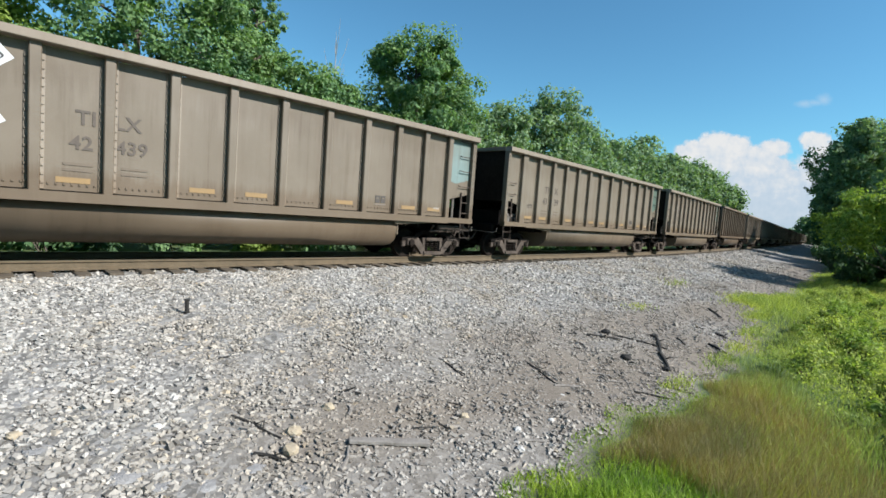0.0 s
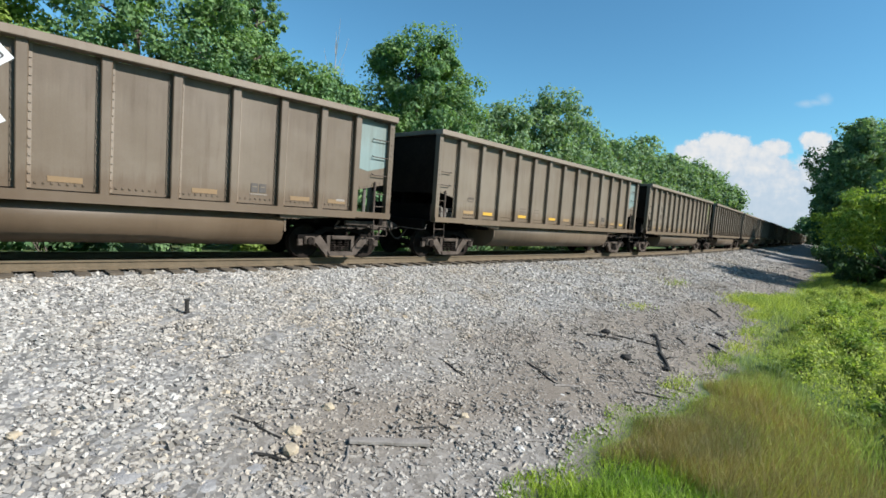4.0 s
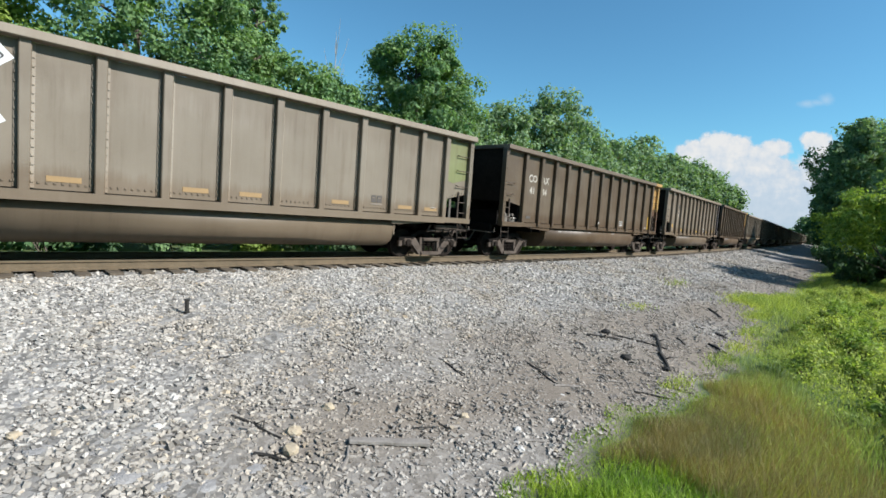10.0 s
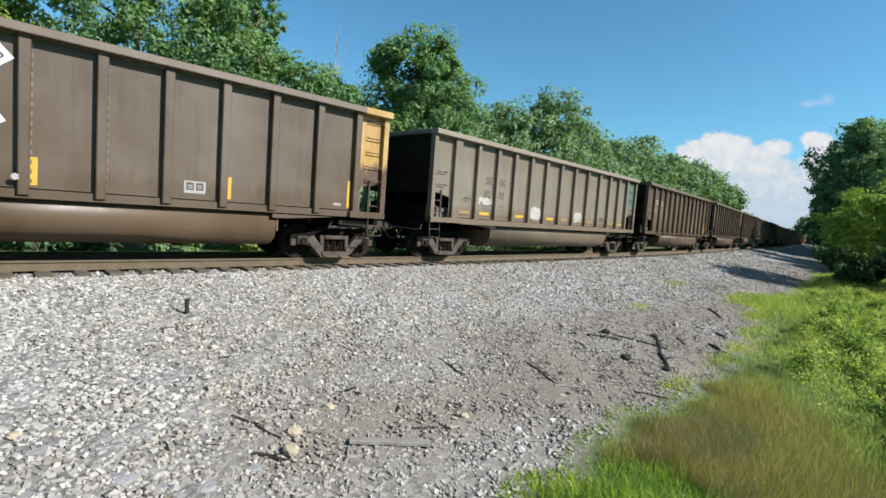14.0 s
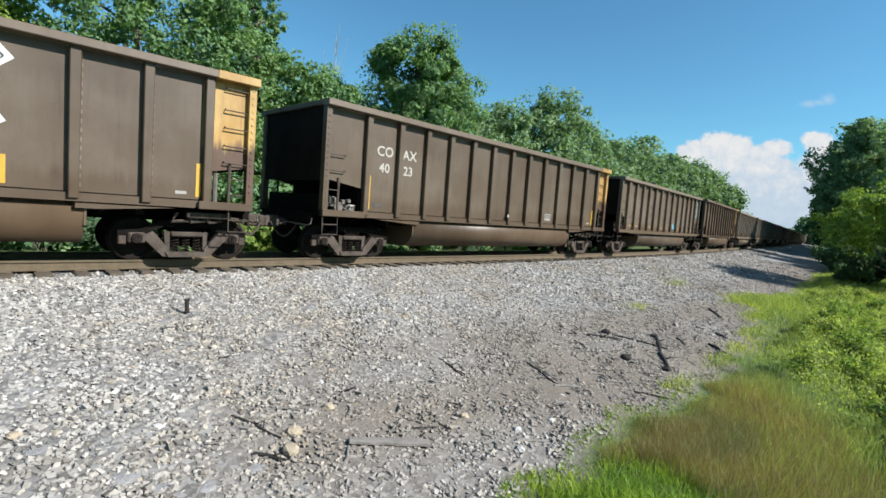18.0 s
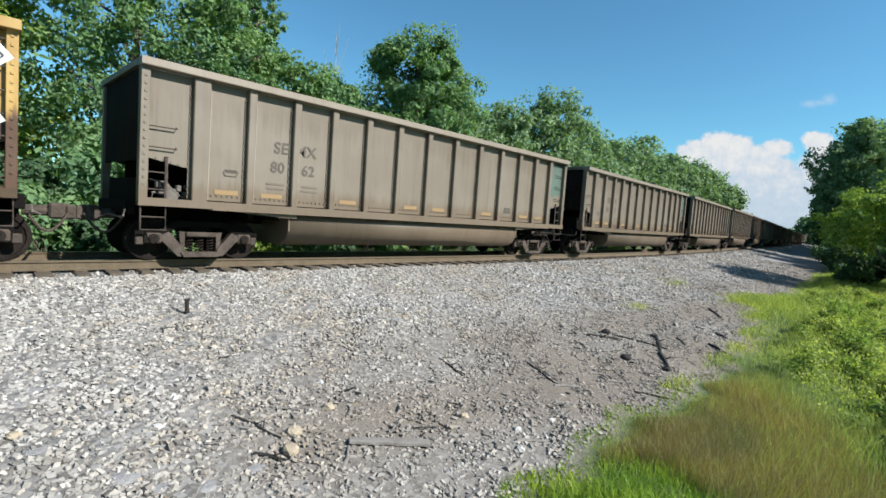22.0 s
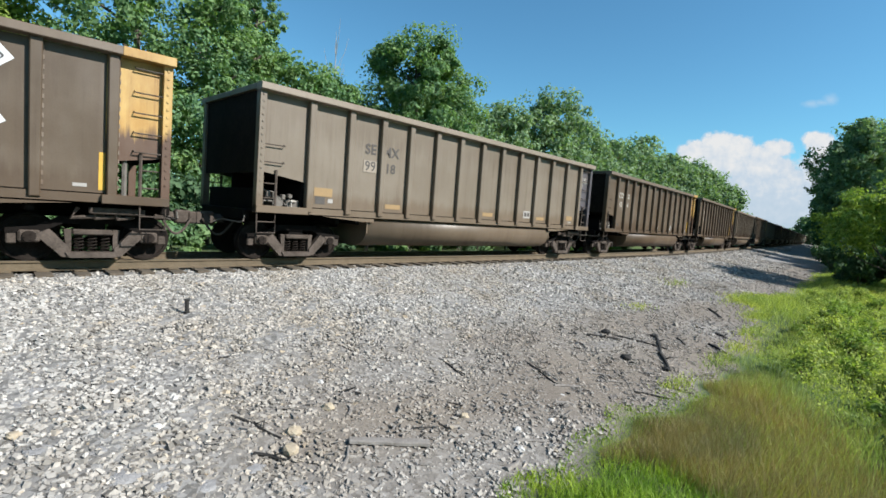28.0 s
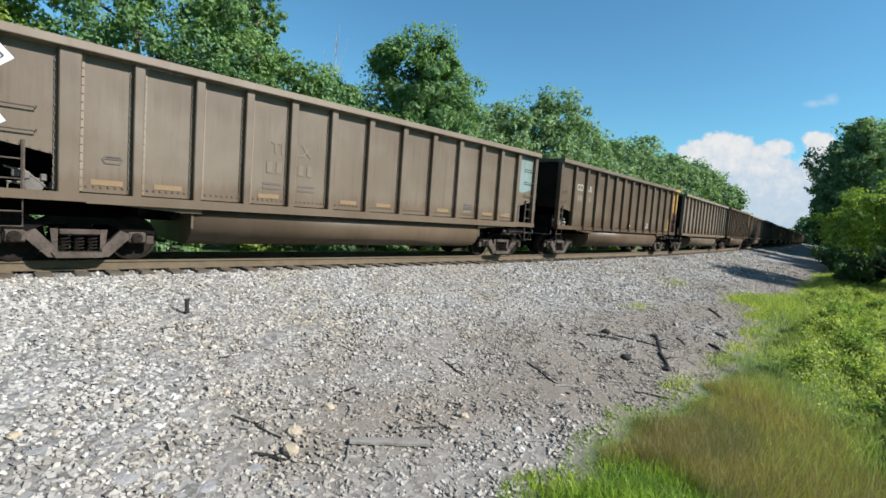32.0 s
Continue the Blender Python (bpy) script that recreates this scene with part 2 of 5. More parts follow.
def bulk(name, verts, quads, material, smooth=False):
    """A mesh from numpy arrays: verts (n, 3) and quads (m, 4)."""
    me = bpy.data.meshes.new(name)
    me.vertices.add(len(verts))
    me.vertices.foreach_set("co", np.ascontiguousarray(verts, np.float32).ravel())
    me.loops.add(quads.size)
    me.loops.foreach_set("vertex_index", np.ascontiguousarray(quads, np.int32).ravel())
    me.polygons.add(len(quads))
    me.polygons.foreach_set("loop_start", np.arange(0, quads.size, quads.shape[1], dtype=np.int32))
    me.polygons.foreach_set("loop_total", np.full(len(quads), quads.shape[1], np.int32))
    me.update(calc_edges=True)
    me.materials.append(material)
    me.polygons.foreach_set("use_smooth", np.full(len(quads), smooth, bool))
    return me


# ---------------------------------------------------------------- the line of the track
_G = np.arange(-700.0, 900.5, 0.5)
_K = 0.0039 / (1 + np.exp(-(_G + 12) / 8)) / (1 + np.exp((_G - 40) / 8))
_T = np.cumsum(_K) * 0.5
_T -= np.interp(0, _G, _T)
_X, _Y = np.cumsum(np.cos(_T)) * 0.5, np.cumsum(np.sin(_T)) * 0.5
_X -= np.interp(0, _G, _X)
_Y -= np.interp(0, _G, _Y)


def line(s):
    """Place and heading of the track's centre line, s metres along it."""
    return np.interp(s, _G, _X), np.interp(s, _G, _Y), np.interp(s, _G, _T)


def offset(s, n, z=0.0):
    x, y, h = line(s)
    return x - n * np.sin(h), y + n * np.cos(h), z


def beside(x, y):
    """For points of the plan: metres along the track and metres to its far side."""
    s = np.interp(x, _X, _G)
    for _ in range(3):
        cx, cy, h = line(s)
        s = s + (x - cx) * np.cos(h) + (y - cy) * np.sin(h)
    cx, cy, h = line(s)
    return s, -(x - cx) * np.sin(h) + (y - cy) * np.cos(h)


PROFILE_N = [-400, -60, -20, -12, -9.4, -8.6, -5.0, -3.2, -2.3, -1.7, 0, 1.7, 2.4, 4.0, 6.0, 12, 60, 400]
PROFILE_Z = [-1.0, -1.5, -1.4, -1.28, -1.2, -1.1, -0.70, -0.45, -0.28, -0.235, -0.235, -0.235, -0.30, -0.85, -1.2, -1.2, -0.8, -0.5]


def ripple(x, y):
    return (np.sin(x * 1.7 + 0.6 * y) * np.sin(y * 2.1 - 0.4 * x) * 0.5 + np.sin(x * 0.63 - y * 0.9 + 1.0) * 0.5)


def height(x, y):
    s, n = beside(x, y)
    z = np.interp(n, PROFILE_N, PROFILE_Z)
    soft = np.clip((np.abs(n) - 2.2) / 3.0, 0, 1)
    return z + ripple(x, y) * 0.055 * soft


FOOT_X = [-40, 0.0, 3.5, 5.0, 8.0, 14.5, 17.0, 20.0, 23.0, 28.0, 60.0]
FOOT_N = [-10.4, -10.4, -9.42, -9.12, -9.26, -8.92, -8.3, -7.6, -7.8, -8.1, -8.4]


def foot(x):
    """Where the stones of the bank give way to the meadow."""
    return np.interp(x, FOOT_X, FOOT_N) + 0.10 * np.sin(x * 2.3) + 0.08 * np.sin(x * 5.1 + 1)


def earth(x, n):
    """How far bare earth shows between the stones, low on the bank."""
    w = 0.80 + 0.45 * np.sin(x * 0.9 + n * 1.3) * np.sin(n * 1.7 - 0.5 * x)
    return np.clip((-n - 5.0) / 2.4, 0, 1) * np.clip((x - 0.8) / 3.2, 0.10, 1) * w

# ---------------------------------------------------------------- ground


def axis(knots):
    out = []
    for a, b, step in knots:
        out += list(np.arange(a, b, step))
    return np.array(out + [knots[-1][1]])


def make_ground():
    xs = axis([(-3000, -600, 400), (-600, -100, 50), (-100, -20, 8), (-20, -1, 0.8), (-1, 20, 0.2), (20, 24, 0.4), (24, 60, 0.7), (60, 200, 5), (200, 700, 25), (700, 3000, 300)])
    ys = axis([(-3000, -600, 400), (-600, -100, 50), (-100, -24, 6), (-24, -12.5, 0.6), (-12.5, 3, 0.2), (3, 4, 0.5), (4, 30, 0.8), (30, 150, 6), (150, 600, 40), (600, 3000, 300)])
    gx, gy = np.meshgrid(xs, ys)
    x, y = gx.ravel(), gy.ravel()
    s, n = beside(x, y)
    rough = np.random.default_rng(3).normal(0, 0.012, len(x)) * (np.abs(n) < 10) * (np.abs(n) > 1.5)
    z = height(x, y) + rough
    w = len(xs)
    i = (np.arange(len(ys) - 1)[:, None] * w + np.arange(w - 1)[None, :]).ravel()
    me = bulk("ground", np.stack([x, y, z], -1), np.stack([i, i + 1, i + w + 1, i + w], -1), GROUND, True)
    bank = np.clip((n - foot(x) + 0.22) / 0.16 + 0.5, 0, 1) * np.clip((6.0 - n) / 1.5, 0, 1)
    me.attributes.new("bank", "FLOAT", "POINT").data.foreach_set("value", bank.astype(np.float32))
    mud = np.clip(earth(x, n) * 1.15, 0, 1)
    me.attributes.new("mud", "FLOAT", "POINT").data.foreach_set("value", mud.astype(np.float32))
    tagged(new("ground", me), "grey stone bank falling to a green meadow", "ground", kind="structure")


make_ground()

CUBE = np.array([[-1, -1, -1], [1, -1, -1], [1, 1, -1], [-1, 1, -1], [-1, -1, 1], [1, -1, 1], [1, 1, 1], [-1, 1, 1]], float)
CUBE_Q = np.array([[0, 3, 2, 1], [4, 5, 6, 7], [0, 1, 5, 4], [1, 2, 6, 5], [2, 3, 7, 6], [3, 0, 4, 7]])


def turns(rng, n):
    q = rng.normal(size=(n, 4))
    q /= np.linalg.norm(q, axis=1)[:, None]
    a, b, c, d = q.T
    return np.stack([np.stack([1 - 2 * (c * c + d * d), 2 * (b * c - a * d), 2 * (b * d + a * c)], -1), np.stack([2 * (b * c + a * d), 1 - 2 * (b * b + d * d), 2 * (c * d - a * b)], -1), np.stack([2 * (b * d - a * c), 2 * (c * d + a * b), 1 - 2 * (b * b + c * c)], -1)], 1)


def make_stones():
    """Broken ballast stones lying on the bank: one object that nobody could count."""
    rng = np.random.default_rng(11)
    allv = []
    for s0, s1, n0, n1, per, lo, hi in ((-0.9, 11, -10.5, -1.36, 520, 0.0215, 0.0345), (11, 24, -9.0, -1.36, 195, 0.026, 0.046), (24, 50, -8.5, -1.33, 70, 0.03, 0.06), (-3, 24, -1.25, 1.3, 110, 0.018, 0.034), (50, 110, -4, -1.33, 30, 0.04, 0.07), (-14, -0.9, -10.5, -1.36, 60, 0.026, 0.046), (-14, 24, 1.36, 4.2, 30, 0.026, 0.05)):
        k = int((s1 - s0) * (n1 - n0) * per)
        s, n = rng.uniform(s0, s1, k), rng.uniform(n0, n1, k)
        x, y, _ = offset(s, n)
        # earth shows through low on the bank
        bare = earth(x, n)
        keep = (rng.uniform(size=k) > bare * 0.22) & (rng.uniform(-13, -7, k) < s) & (n > foot(x) - 0.16)
        x, y, n = x[keep], y[keep], n[keep]
        k = len(x)
        size = (1 - 0.28 * earth(x, n)) * rng.uniform(lo, hi, k) * np.exp(rng.normal(0, 0.16, k))
        v = CUBE[None] * rng.uniform(0.45, 1.0, (k, 8, 3)) * size[:, None, None] * np.sort(rng.uniform(0.42, 1.3, (k, 1, 3)), axis=2)
        v = np.einsum("nij,nvj->nvi", turns(rng, k), v)
        v[:, :, 2] *= 0.7
        z = height(x, y) + size * 0.12
        allv.append(v + np.stack([x, y, z], -1)[:, None, :])
    v = np.concatenate(allv)
    k = len(v)
    q = (np.arange(k)[:, None, None] * 8 + CUBE_Q[None]).reshape(-1, 4)
    me = bulk("ballast_stones", v.reshape(-1, 3), q, BALLAST)
    cx = v[:, :, :2].mean(1)
    dirt = np.clip(earth(cx[:, 0], beside(cx[:, 0], cx[:, 1])[1]) * 1.3 + 0.12 * np.clip(ripple(cx[:, 0] * 1.3, cx[:, 1] * 1.3), 0, 1), 0, 1)
    me.attributes.new("mud", "FLOAT", "POINT").data.foreach_set("value", np.repeat(dirt, 8).astype(np.float32))
    tagged(new("ballast_stones", me), "loose grey crushed stone covering the track bank", "ballast", kind="stuff")


make_stones()

# ---------------------------------------------------------------- track


def sweep(name, prof, n0, spans, mats, slots):
    """A rail: a closed profile of offset and height, drawn along the line."""
    ss = np.concatenate([np.arange(a, b, st) for a, b, st in spans])
    m = len(prof)
    rows = []
    for a, z in prof:
        x, y, _ = offset(ss, n0 + a)
        rows.append(np.stack([x, y, np.full(len(ss), z)], -1))
    v = np.stack(rows, 1).reshape(-1, 3)
    i = np.arange(len(ss) - 1)[:, None] * m
    j = np.arange(m)[None]
    q = np.stack([i + j, i + (j + 1) % m, i + m + (j + 1) % m, i + m + j], -1).reshape(-1, 4)
    me = bulk(name, v, q, mats[0])
    me.materials.append(mats[1])
    me.polygons.foreach_set("material_index", np.tile(slots, len(ss) - 1).astype(np.int32))
    return tagged(new(name, me), "rust-brown steel rail with a polished running face", "rail", "rails of the track", "structure")


RAIL = [(-0.036, -0.004), (-0.03, 0.0), (0.03, 0.0), (0.036, -0.004), (0.036, -0.036), (0.009, -0.05), (0.009, -0.14), (0.07, -0.165), (0.07, -0.178), (-0.07, -0.178), (-0.07, -0.165), (-0.009, -0.14), (-0.009, -0.05), (-0.036, -0.036)]
for n0 in (-0.755, 0.755):
    sweep("rail", RAIL, n0, [(-650, -60, 30), (-60, 120, 2), (120, 860, 20)], (RAILSIDE, RAILTOP), [0, 1] + [0] * 12)


def make_ties():
    rng = np.random.default_rng(5)
    track = tagged(new("track_ties"), "row of weathered wooden ties under the rails", "track", kind="structure")
    kinds = []
    for k in range(5):
        bm = box(bmesh.new(), -0.115, 0.115, -1.3, 1.3, -0.17, 0, 0.012)
        for v in bm.verts:
            v.co += Vector(rng.normal(0, 0.008, 3))
        kinds.append(mesh_of("tie", bm, TIE))
    bm = box(box(bmesh.new(), -0.09, 0.09, -0.93, -0.60, 0, 0.016, 0.004), -0.09, 0.09, 0.60, 0.93, 0, 0.016, 0.004)
    plate = mesh_of("tie_plate", bm, RAILSIDE)
    for i in range(150):
        s = -8 + i * 0.515
        x, y, h = line(s)
        m = Matrix.Translation((x + rng.normal(0, 0.01), y + rng.normal(0, 0.05), -0.184 + rng.normal(0, 0.005))) @ Matrix.Rotation(h + rng.normal(0, 0.012), 4, "Z")
        t = part("tie", kinds[i % 5], None, track)
        t.matrix_basis = m
        if i < 90:
            part("tie_plate", plate, None, t)
    far = []
    for s in np.concatenate([np.arange(-60, -8.3, 0.515), np.arange(69.3, 260, 0.515)]):
        x, y, h = line(s)
        c, sn = math.cos(h), math.sin(h)
        p = CUBE * np.array([0.115, 1.3, 0.085])
        far.append(np.stack([p[:, 0] * c - p[:, 1] * sn + x, p[:, 0] * sn + p[:, 1] * c + y, p[:, 2] - 0.28], -1))
    v = np.concatenate(far)
    q = (np.arange(len(far))[:, None, None] * 8 + CUBE_Q[None]).reshape(-1, 4)
    tagged(part("far_ties", bulk("far_ties", v, q, TIE), None, track), kind="stuff")


# ---------------------------------------------------------------- wagons
# along x: front (leading) end at -7.25, rear end at +7.25; the side that faces the meadow is -y
HALF, PITCH_LEN = 7.25, 16.17
POSTS_OF = {'riveted': [7.25 - a for a in (1.15, 2.10, 3.08, 4.11, 5.21, 6.33, 7.45, 8.54, 9.57, 10.58, 11.56, 12.59, 13.52)], 'welded': [7.25 - a for a in (0.95, 2.00, 3.08, 4.12, 5.16, 6.20, 7.23, 8.27, 9.29, 10.31, 11.28, 12.29, 13.37)]}
TOP = 3.80


def mirrored(me, name):
    """The same mesh for the other side of the wagon."""
    c = me.copy()
    c.name = name
    c.transform(Matrix.Diagonal((1, -1, 1, 1)))
    c.flip_normals()
    return c


def both(name, bm, mat, parent, label=""):
    me = mesh_of(name, bm, mat)
    return part(name, me, None, parent, label), part(name, mirrored(me, name), None, parent, label)


def make_wheelset():
    bm = bmesh.new()
    for sg in (-1, 1):
        disc_y(bm, 0, 0, [(sg * 0.66, 0.20), (sg * 0.665, 0.485), (sg * 0.695, 0.485), (sg * 0.70, 0.457), (sg * 0.805, 0.452), (sg * 0.81, 0.40), (sg * 0.78, 0.385), (sg * 0.765, 0.22), (sg * 0.80, 0.13)], 18)
    disc_y(bm, 0, 0, [(-1.08, 0.075), (1.08, 0.075)], 10)
    bm.transform(Matrix.Diagonal((0.92, 1, 0.92, 1)))
    return mesh_of("wheelset", bm, TREAD)


def make_bogie_meshes():
    bm = bmesh.new()
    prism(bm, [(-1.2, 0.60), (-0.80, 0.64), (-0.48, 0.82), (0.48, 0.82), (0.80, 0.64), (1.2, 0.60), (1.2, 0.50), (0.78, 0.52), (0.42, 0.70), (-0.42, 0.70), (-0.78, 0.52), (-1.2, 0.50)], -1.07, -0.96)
    # upper arch split off in UNDER: the body's shade is put into its colour
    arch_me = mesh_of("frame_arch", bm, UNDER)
    bm = bmesh.new()
    for sg in (-1, 1):
        prism(bm, [(sg * 0.82, 0.50), (sg * 0.62, 0.60), (sg * 0.33, 0.26), (sg * 0.33, 0.10), (sg * 0.44, 0.10)][::sg], -1.12, -0.97)
        prism(bm, [(sg * 0.42, 0.60), (sg * 0.31, 0.60), (sg * 0.31, 0.16), (sg * 0.38, 0.16)][::sg], -1.08, -0.97)
        box(bm, sg * 0.89 - 0.15, sg * 0.89 + 0.15, -1.13, -0.95, 0.36, 0.57, 0.03)
        box(bm, sg * 1.12 - 0.07, sg * 1.12 + 0.07, -1.07, -0.97, 0.33, 0.56, 0.02)
    prism(bm, [(-0.40, 0.19), (0.40, 0.19), (0.34, 0.09), (-0.34, 0.09)], -1.15, -0.94)
    box(bm, -0.30, 0.30, -1.13, -0.98, 0.50, 0.60, 0.02)
    frame_me = mesh_of("side_frame", bm, RUST)
    bm = bmesh.new()
    tube(bm, [(0.07 * math.cos(a * 0.9), -1.01 + 0.06 * math.sin(a * 0.9), 0.20 + 0.0085 * a) for a in range(36)], 0.02, 3)
    spring_me = mesh_of("coil_spring", bm, TREAD)
    bm = bmesh.new()
    for sg in (0,):
        disc_y(bm, sg * 0.89, 0.46, [(-1.13, 0.10), (-1.17, 0.095), (-1.175, 0.04)], 12)
        for a in range(3):
            disc_y(bm, sg * 0.89 + 0.06 * math.cos(a * 2.09 + 1), 0.46 + 0.06 * math.sin(a * 2.09 + 1), [(-1.17, 0.018), (-1.19, 0.018)], 6)
    cap_me = mesh_of("bearing_cap", bm, TREAD)
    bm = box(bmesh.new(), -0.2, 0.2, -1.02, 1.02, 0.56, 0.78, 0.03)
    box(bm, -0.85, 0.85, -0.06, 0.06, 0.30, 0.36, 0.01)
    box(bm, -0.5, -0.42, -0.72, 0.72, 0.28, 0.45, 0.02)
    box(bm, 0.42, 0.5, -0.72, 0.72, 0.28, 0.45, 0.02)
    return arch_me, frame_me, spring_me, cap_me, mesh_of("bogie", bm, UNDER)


WHEELSET = make_wheelset()
ARCH_ME, FRAME_ME, SPRING_ME, CAP_ME, BOGIE_ME = make_bogie_meshes()
FRAME_FAR, SPRING_FAR, CAP_FAR = mirrored(FRAME_ME, "side_frame"), mirrored(SPRING_ME, "coil_spring"), mirrored(CAP_ME, "bearing_cap")


def grab_iron(x0, x1, z):
    y = -1.505
    return tube(bmesh.new(), [(x0, y, z + 0.03), (x0, y - 0.075, z), (x1, y - 0.075, z), (x1, y, z + 0.03)], 0.013, 5)


def dished(xs, z0, z1, deep=0.006):
    """A side sheet from x to x of the posts, each bay a little dished by the load, closed at the back."""
    bm = bmesh.new()
    cols, rows = [], 5
    for a, b in zip(xs, xs[1:]):
        if b - a < 0.05:
            continue
        for k in range(8):
            u = k / 8
            cols.append((a + (b - a) * u, (1 - (2 * u - 1) ** 2)))
    cols.append((xs[-1], 0.0))
    grid = []
    for x, g in cols:
        grid.append([bm.verts.new((x, -1.50 + deep * g * (1 - (2 * j / rows - 1) ** 4), z0 + (z1 - z0) * j / rows)) for j in range(rows + 1)])
    for a, b in zip(grid, grid[1:]):
        for j in range(rows):
            bm.faces.new((a[j], b[j], b[j + 1], a[j + 1])).smooth = True
    box(bm, xs[0], xs[-1], -1.480, -1.470, z0, z1)
    return bm


def make_wagon(kind):
    """A gondola for coal: ribbed sides, a round tub between the bogies, open ends. kind: 'riveted' or 'welded'."""
    top = TOP - 0.03 if kind == "riveted" else TOP + 0.04
    cut_end, cut_post = (2.02, 1.80) if kind == "riveted" else (2.00, 1.84)
    posts = POSTS_OF[kind]
    w = tagged(new("coal_wagon"), "", "railroad wagon", "wagons of the coal train")
    # sides
    both("side_panel", dished(sorted([-6.196, *posts, 6.196]), 1.28, top - 0.16), PAINT, w)
    for x in posts:
        bm = bmesh.new()
        prism(bm, [(x - 0.075, 1.16), (x + 0.075, 1.16), (x + 0.085, top - 0.13), (x - 0.085, top - 0.13)], -1.625, -1.502)
        bmesh.ops.bevel(bm, geom=[e for e in bm.edges if abs(e.verts[0].co.y + 1.625) < 1e-4 and abs(e.verts[1].co.y + 1.625) < 1e-4], offset=0.015, segments=1, affect="EDGES")
        if kind == "riveted":
            for sg in (-1, 1):
                b2 = bmesh.new()
                box(b2, x + sg * 0.078, x + sg * 0.135, -1.514, -1.502, 1.29, top - 0.17)
                for k in range(16):
                    z = 1.40 + k * 0.142
                    box(b2, x + sg * 0.108 - 0.02, x + sg * 0.108 + 0.02, -1.532, -1.513, z - 0.02, z + 0.02)
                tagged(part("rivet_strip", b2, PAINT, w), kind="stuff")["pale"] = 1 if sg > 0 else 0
        else:
            b2 = bmesh.new()
            for k in range(15):
                z = 1.36 + k * 0.155
                box(b2, x + 0.082, x + 0.112, -1.512, -1.502, z, z + 0.075)
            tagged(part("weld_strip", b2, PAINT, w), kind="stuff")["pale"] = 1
        both("side_post", bm, PAINT, w)
    for sg, nm in ((-1, "end_panel"), (1, "end_panel")):
        bm = prism(bmesh.new(), [(sg * 6.20, cut_post), (sg * 7.18, cut_end), (sg * 7.18, top - 0.16), (sg * 6.20, top - 0.16)], -1.50, -1.48)
        if kind == "riveted":
            for k in range(14):
                x = sg * (6.3 + 0.065 * k)
                z = cut_post + (cut_end - cut_post) * (abs(x) - 6.2) / 0.98 + 0.05
                if k % 2 == 0:
                    box(bm, x - 0.014, x + 0.014, -1.516, -1.498, z - 0.014, z + 0.014)
        a, b = both(nm, bm, PAINT_END if sg > 0 and kind == "welded" else PAINT, w)
        if sg > 0 and kind == "welded":
            a["rear"] = 1
            tip = part("chord_tip", box(bmesh.new(), 6.40, 7.28, -1.728, -1.44, top - 0.155, top + 0.006, 0.01), PAINT_END, w)
            tip["rear"] = 1
        if sg > 0 and kind == "riveted":
            bm = bmesh.new()
            pts = [(6.21, 2.36), (6.5, 2.30), (6.75, 2.36), (7.0, 2.42), (7.10, 2.46), (7.10, top - 0.17), (6.21, top - 0.17)]
            prism(bm, pts, -1.5035, -1.4995)
            part("paint_patch", bm, PAINT, w)["rear"] = 1
        bm = box(bmesh.new(), sg * 7.10, sg * 7.25, -1.615, -1.44, 1.10, top - 0.12, 0.008)
        for k in range(16):
            z = 1.5 + 0.14 * k
            box(bm, sg * 7.175 - 0.018, sg * 7.175 + 0.018, -1.63, -1.61, z - 0.018, z + 0.018)
        a, b = both("corner_post", bm, PAINT_END if sg > 0 and kind == "welded" else PAINT, w)
        if sg > 0 and kind == "welded":
            a["rear"] = 1
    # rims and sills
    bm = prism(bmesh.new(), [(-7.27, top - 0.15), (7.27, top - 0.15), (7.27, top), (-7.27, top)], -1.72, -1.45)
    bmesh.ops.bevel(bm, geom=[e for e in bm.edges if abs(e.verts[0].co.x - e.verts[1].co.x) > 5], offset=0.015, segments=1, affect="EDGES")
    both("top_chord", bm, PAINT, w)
    low, face = (1.11, -1.64) if kind == "riveted" else (1.135, -1.55)
    bm = prism(bmesh.new(), [(-7.25, low), (7.25, low), (7.25, 1.26), (-7.25, 1.26)], face, -1.46)
    box(bm, -6.1, 6.1, face - 0.03, -1.46, low - 0.022, low)
    if kind == "welded":
        for sg in (-1, 1):
            box(bm, sg * 6.15, sg * 7.25, -1.64, -1.56, 1.10, 1.26, 0.008)
    both("side_sill", bm, PAINT, w)
    for sg in (-1, 1):
        bm = prism(bmesh.new(), [(sg * 5.75, 1.086), (sg * 4.20, 1.086), (sg * 4.20, 1.0), (sg * 4.55, 1.0)], -1.575, -1.55)
        both("skirt_plate", bm, PAINT, w)
    if kind == "riveted":
        bm = bmesh.new()
        for a, b in zip(posts[1:], posts):
            for k in range(7):
                x = a + 0.19 + k * 0.107
                box(bm, x - 0.016, x + 0.016, -1.518, -1.498, 1.37, 1.402)
        for o in both("rivet_band", bm, PAINT, w):
            tagged(o, kind="stuff")
    for sg in (-1, 1):
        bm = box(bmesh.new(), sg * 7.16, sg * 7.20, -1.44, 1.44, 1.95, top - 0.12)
        part("end_wall", bm, COALY_SHADE, w, "coal-dusted end wall with shade in its dark colour")
        bm = box(bmesh.new(), sg * 7.12, sg * 7.28, -1.45, 1.45, top - 0.13, top - 0.005, 0.01)
        part("end_chord", bm, PAINT, w)
        bm = bmesh.new()
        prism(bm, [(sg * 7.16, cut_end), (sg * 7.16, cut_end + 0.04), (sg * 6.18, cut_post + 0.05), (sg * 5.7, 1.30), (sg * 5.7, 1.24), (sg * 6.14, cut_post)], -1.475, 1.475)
        # shadow beneath the slope is put into its near-black colour
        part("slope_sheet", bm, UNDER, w)
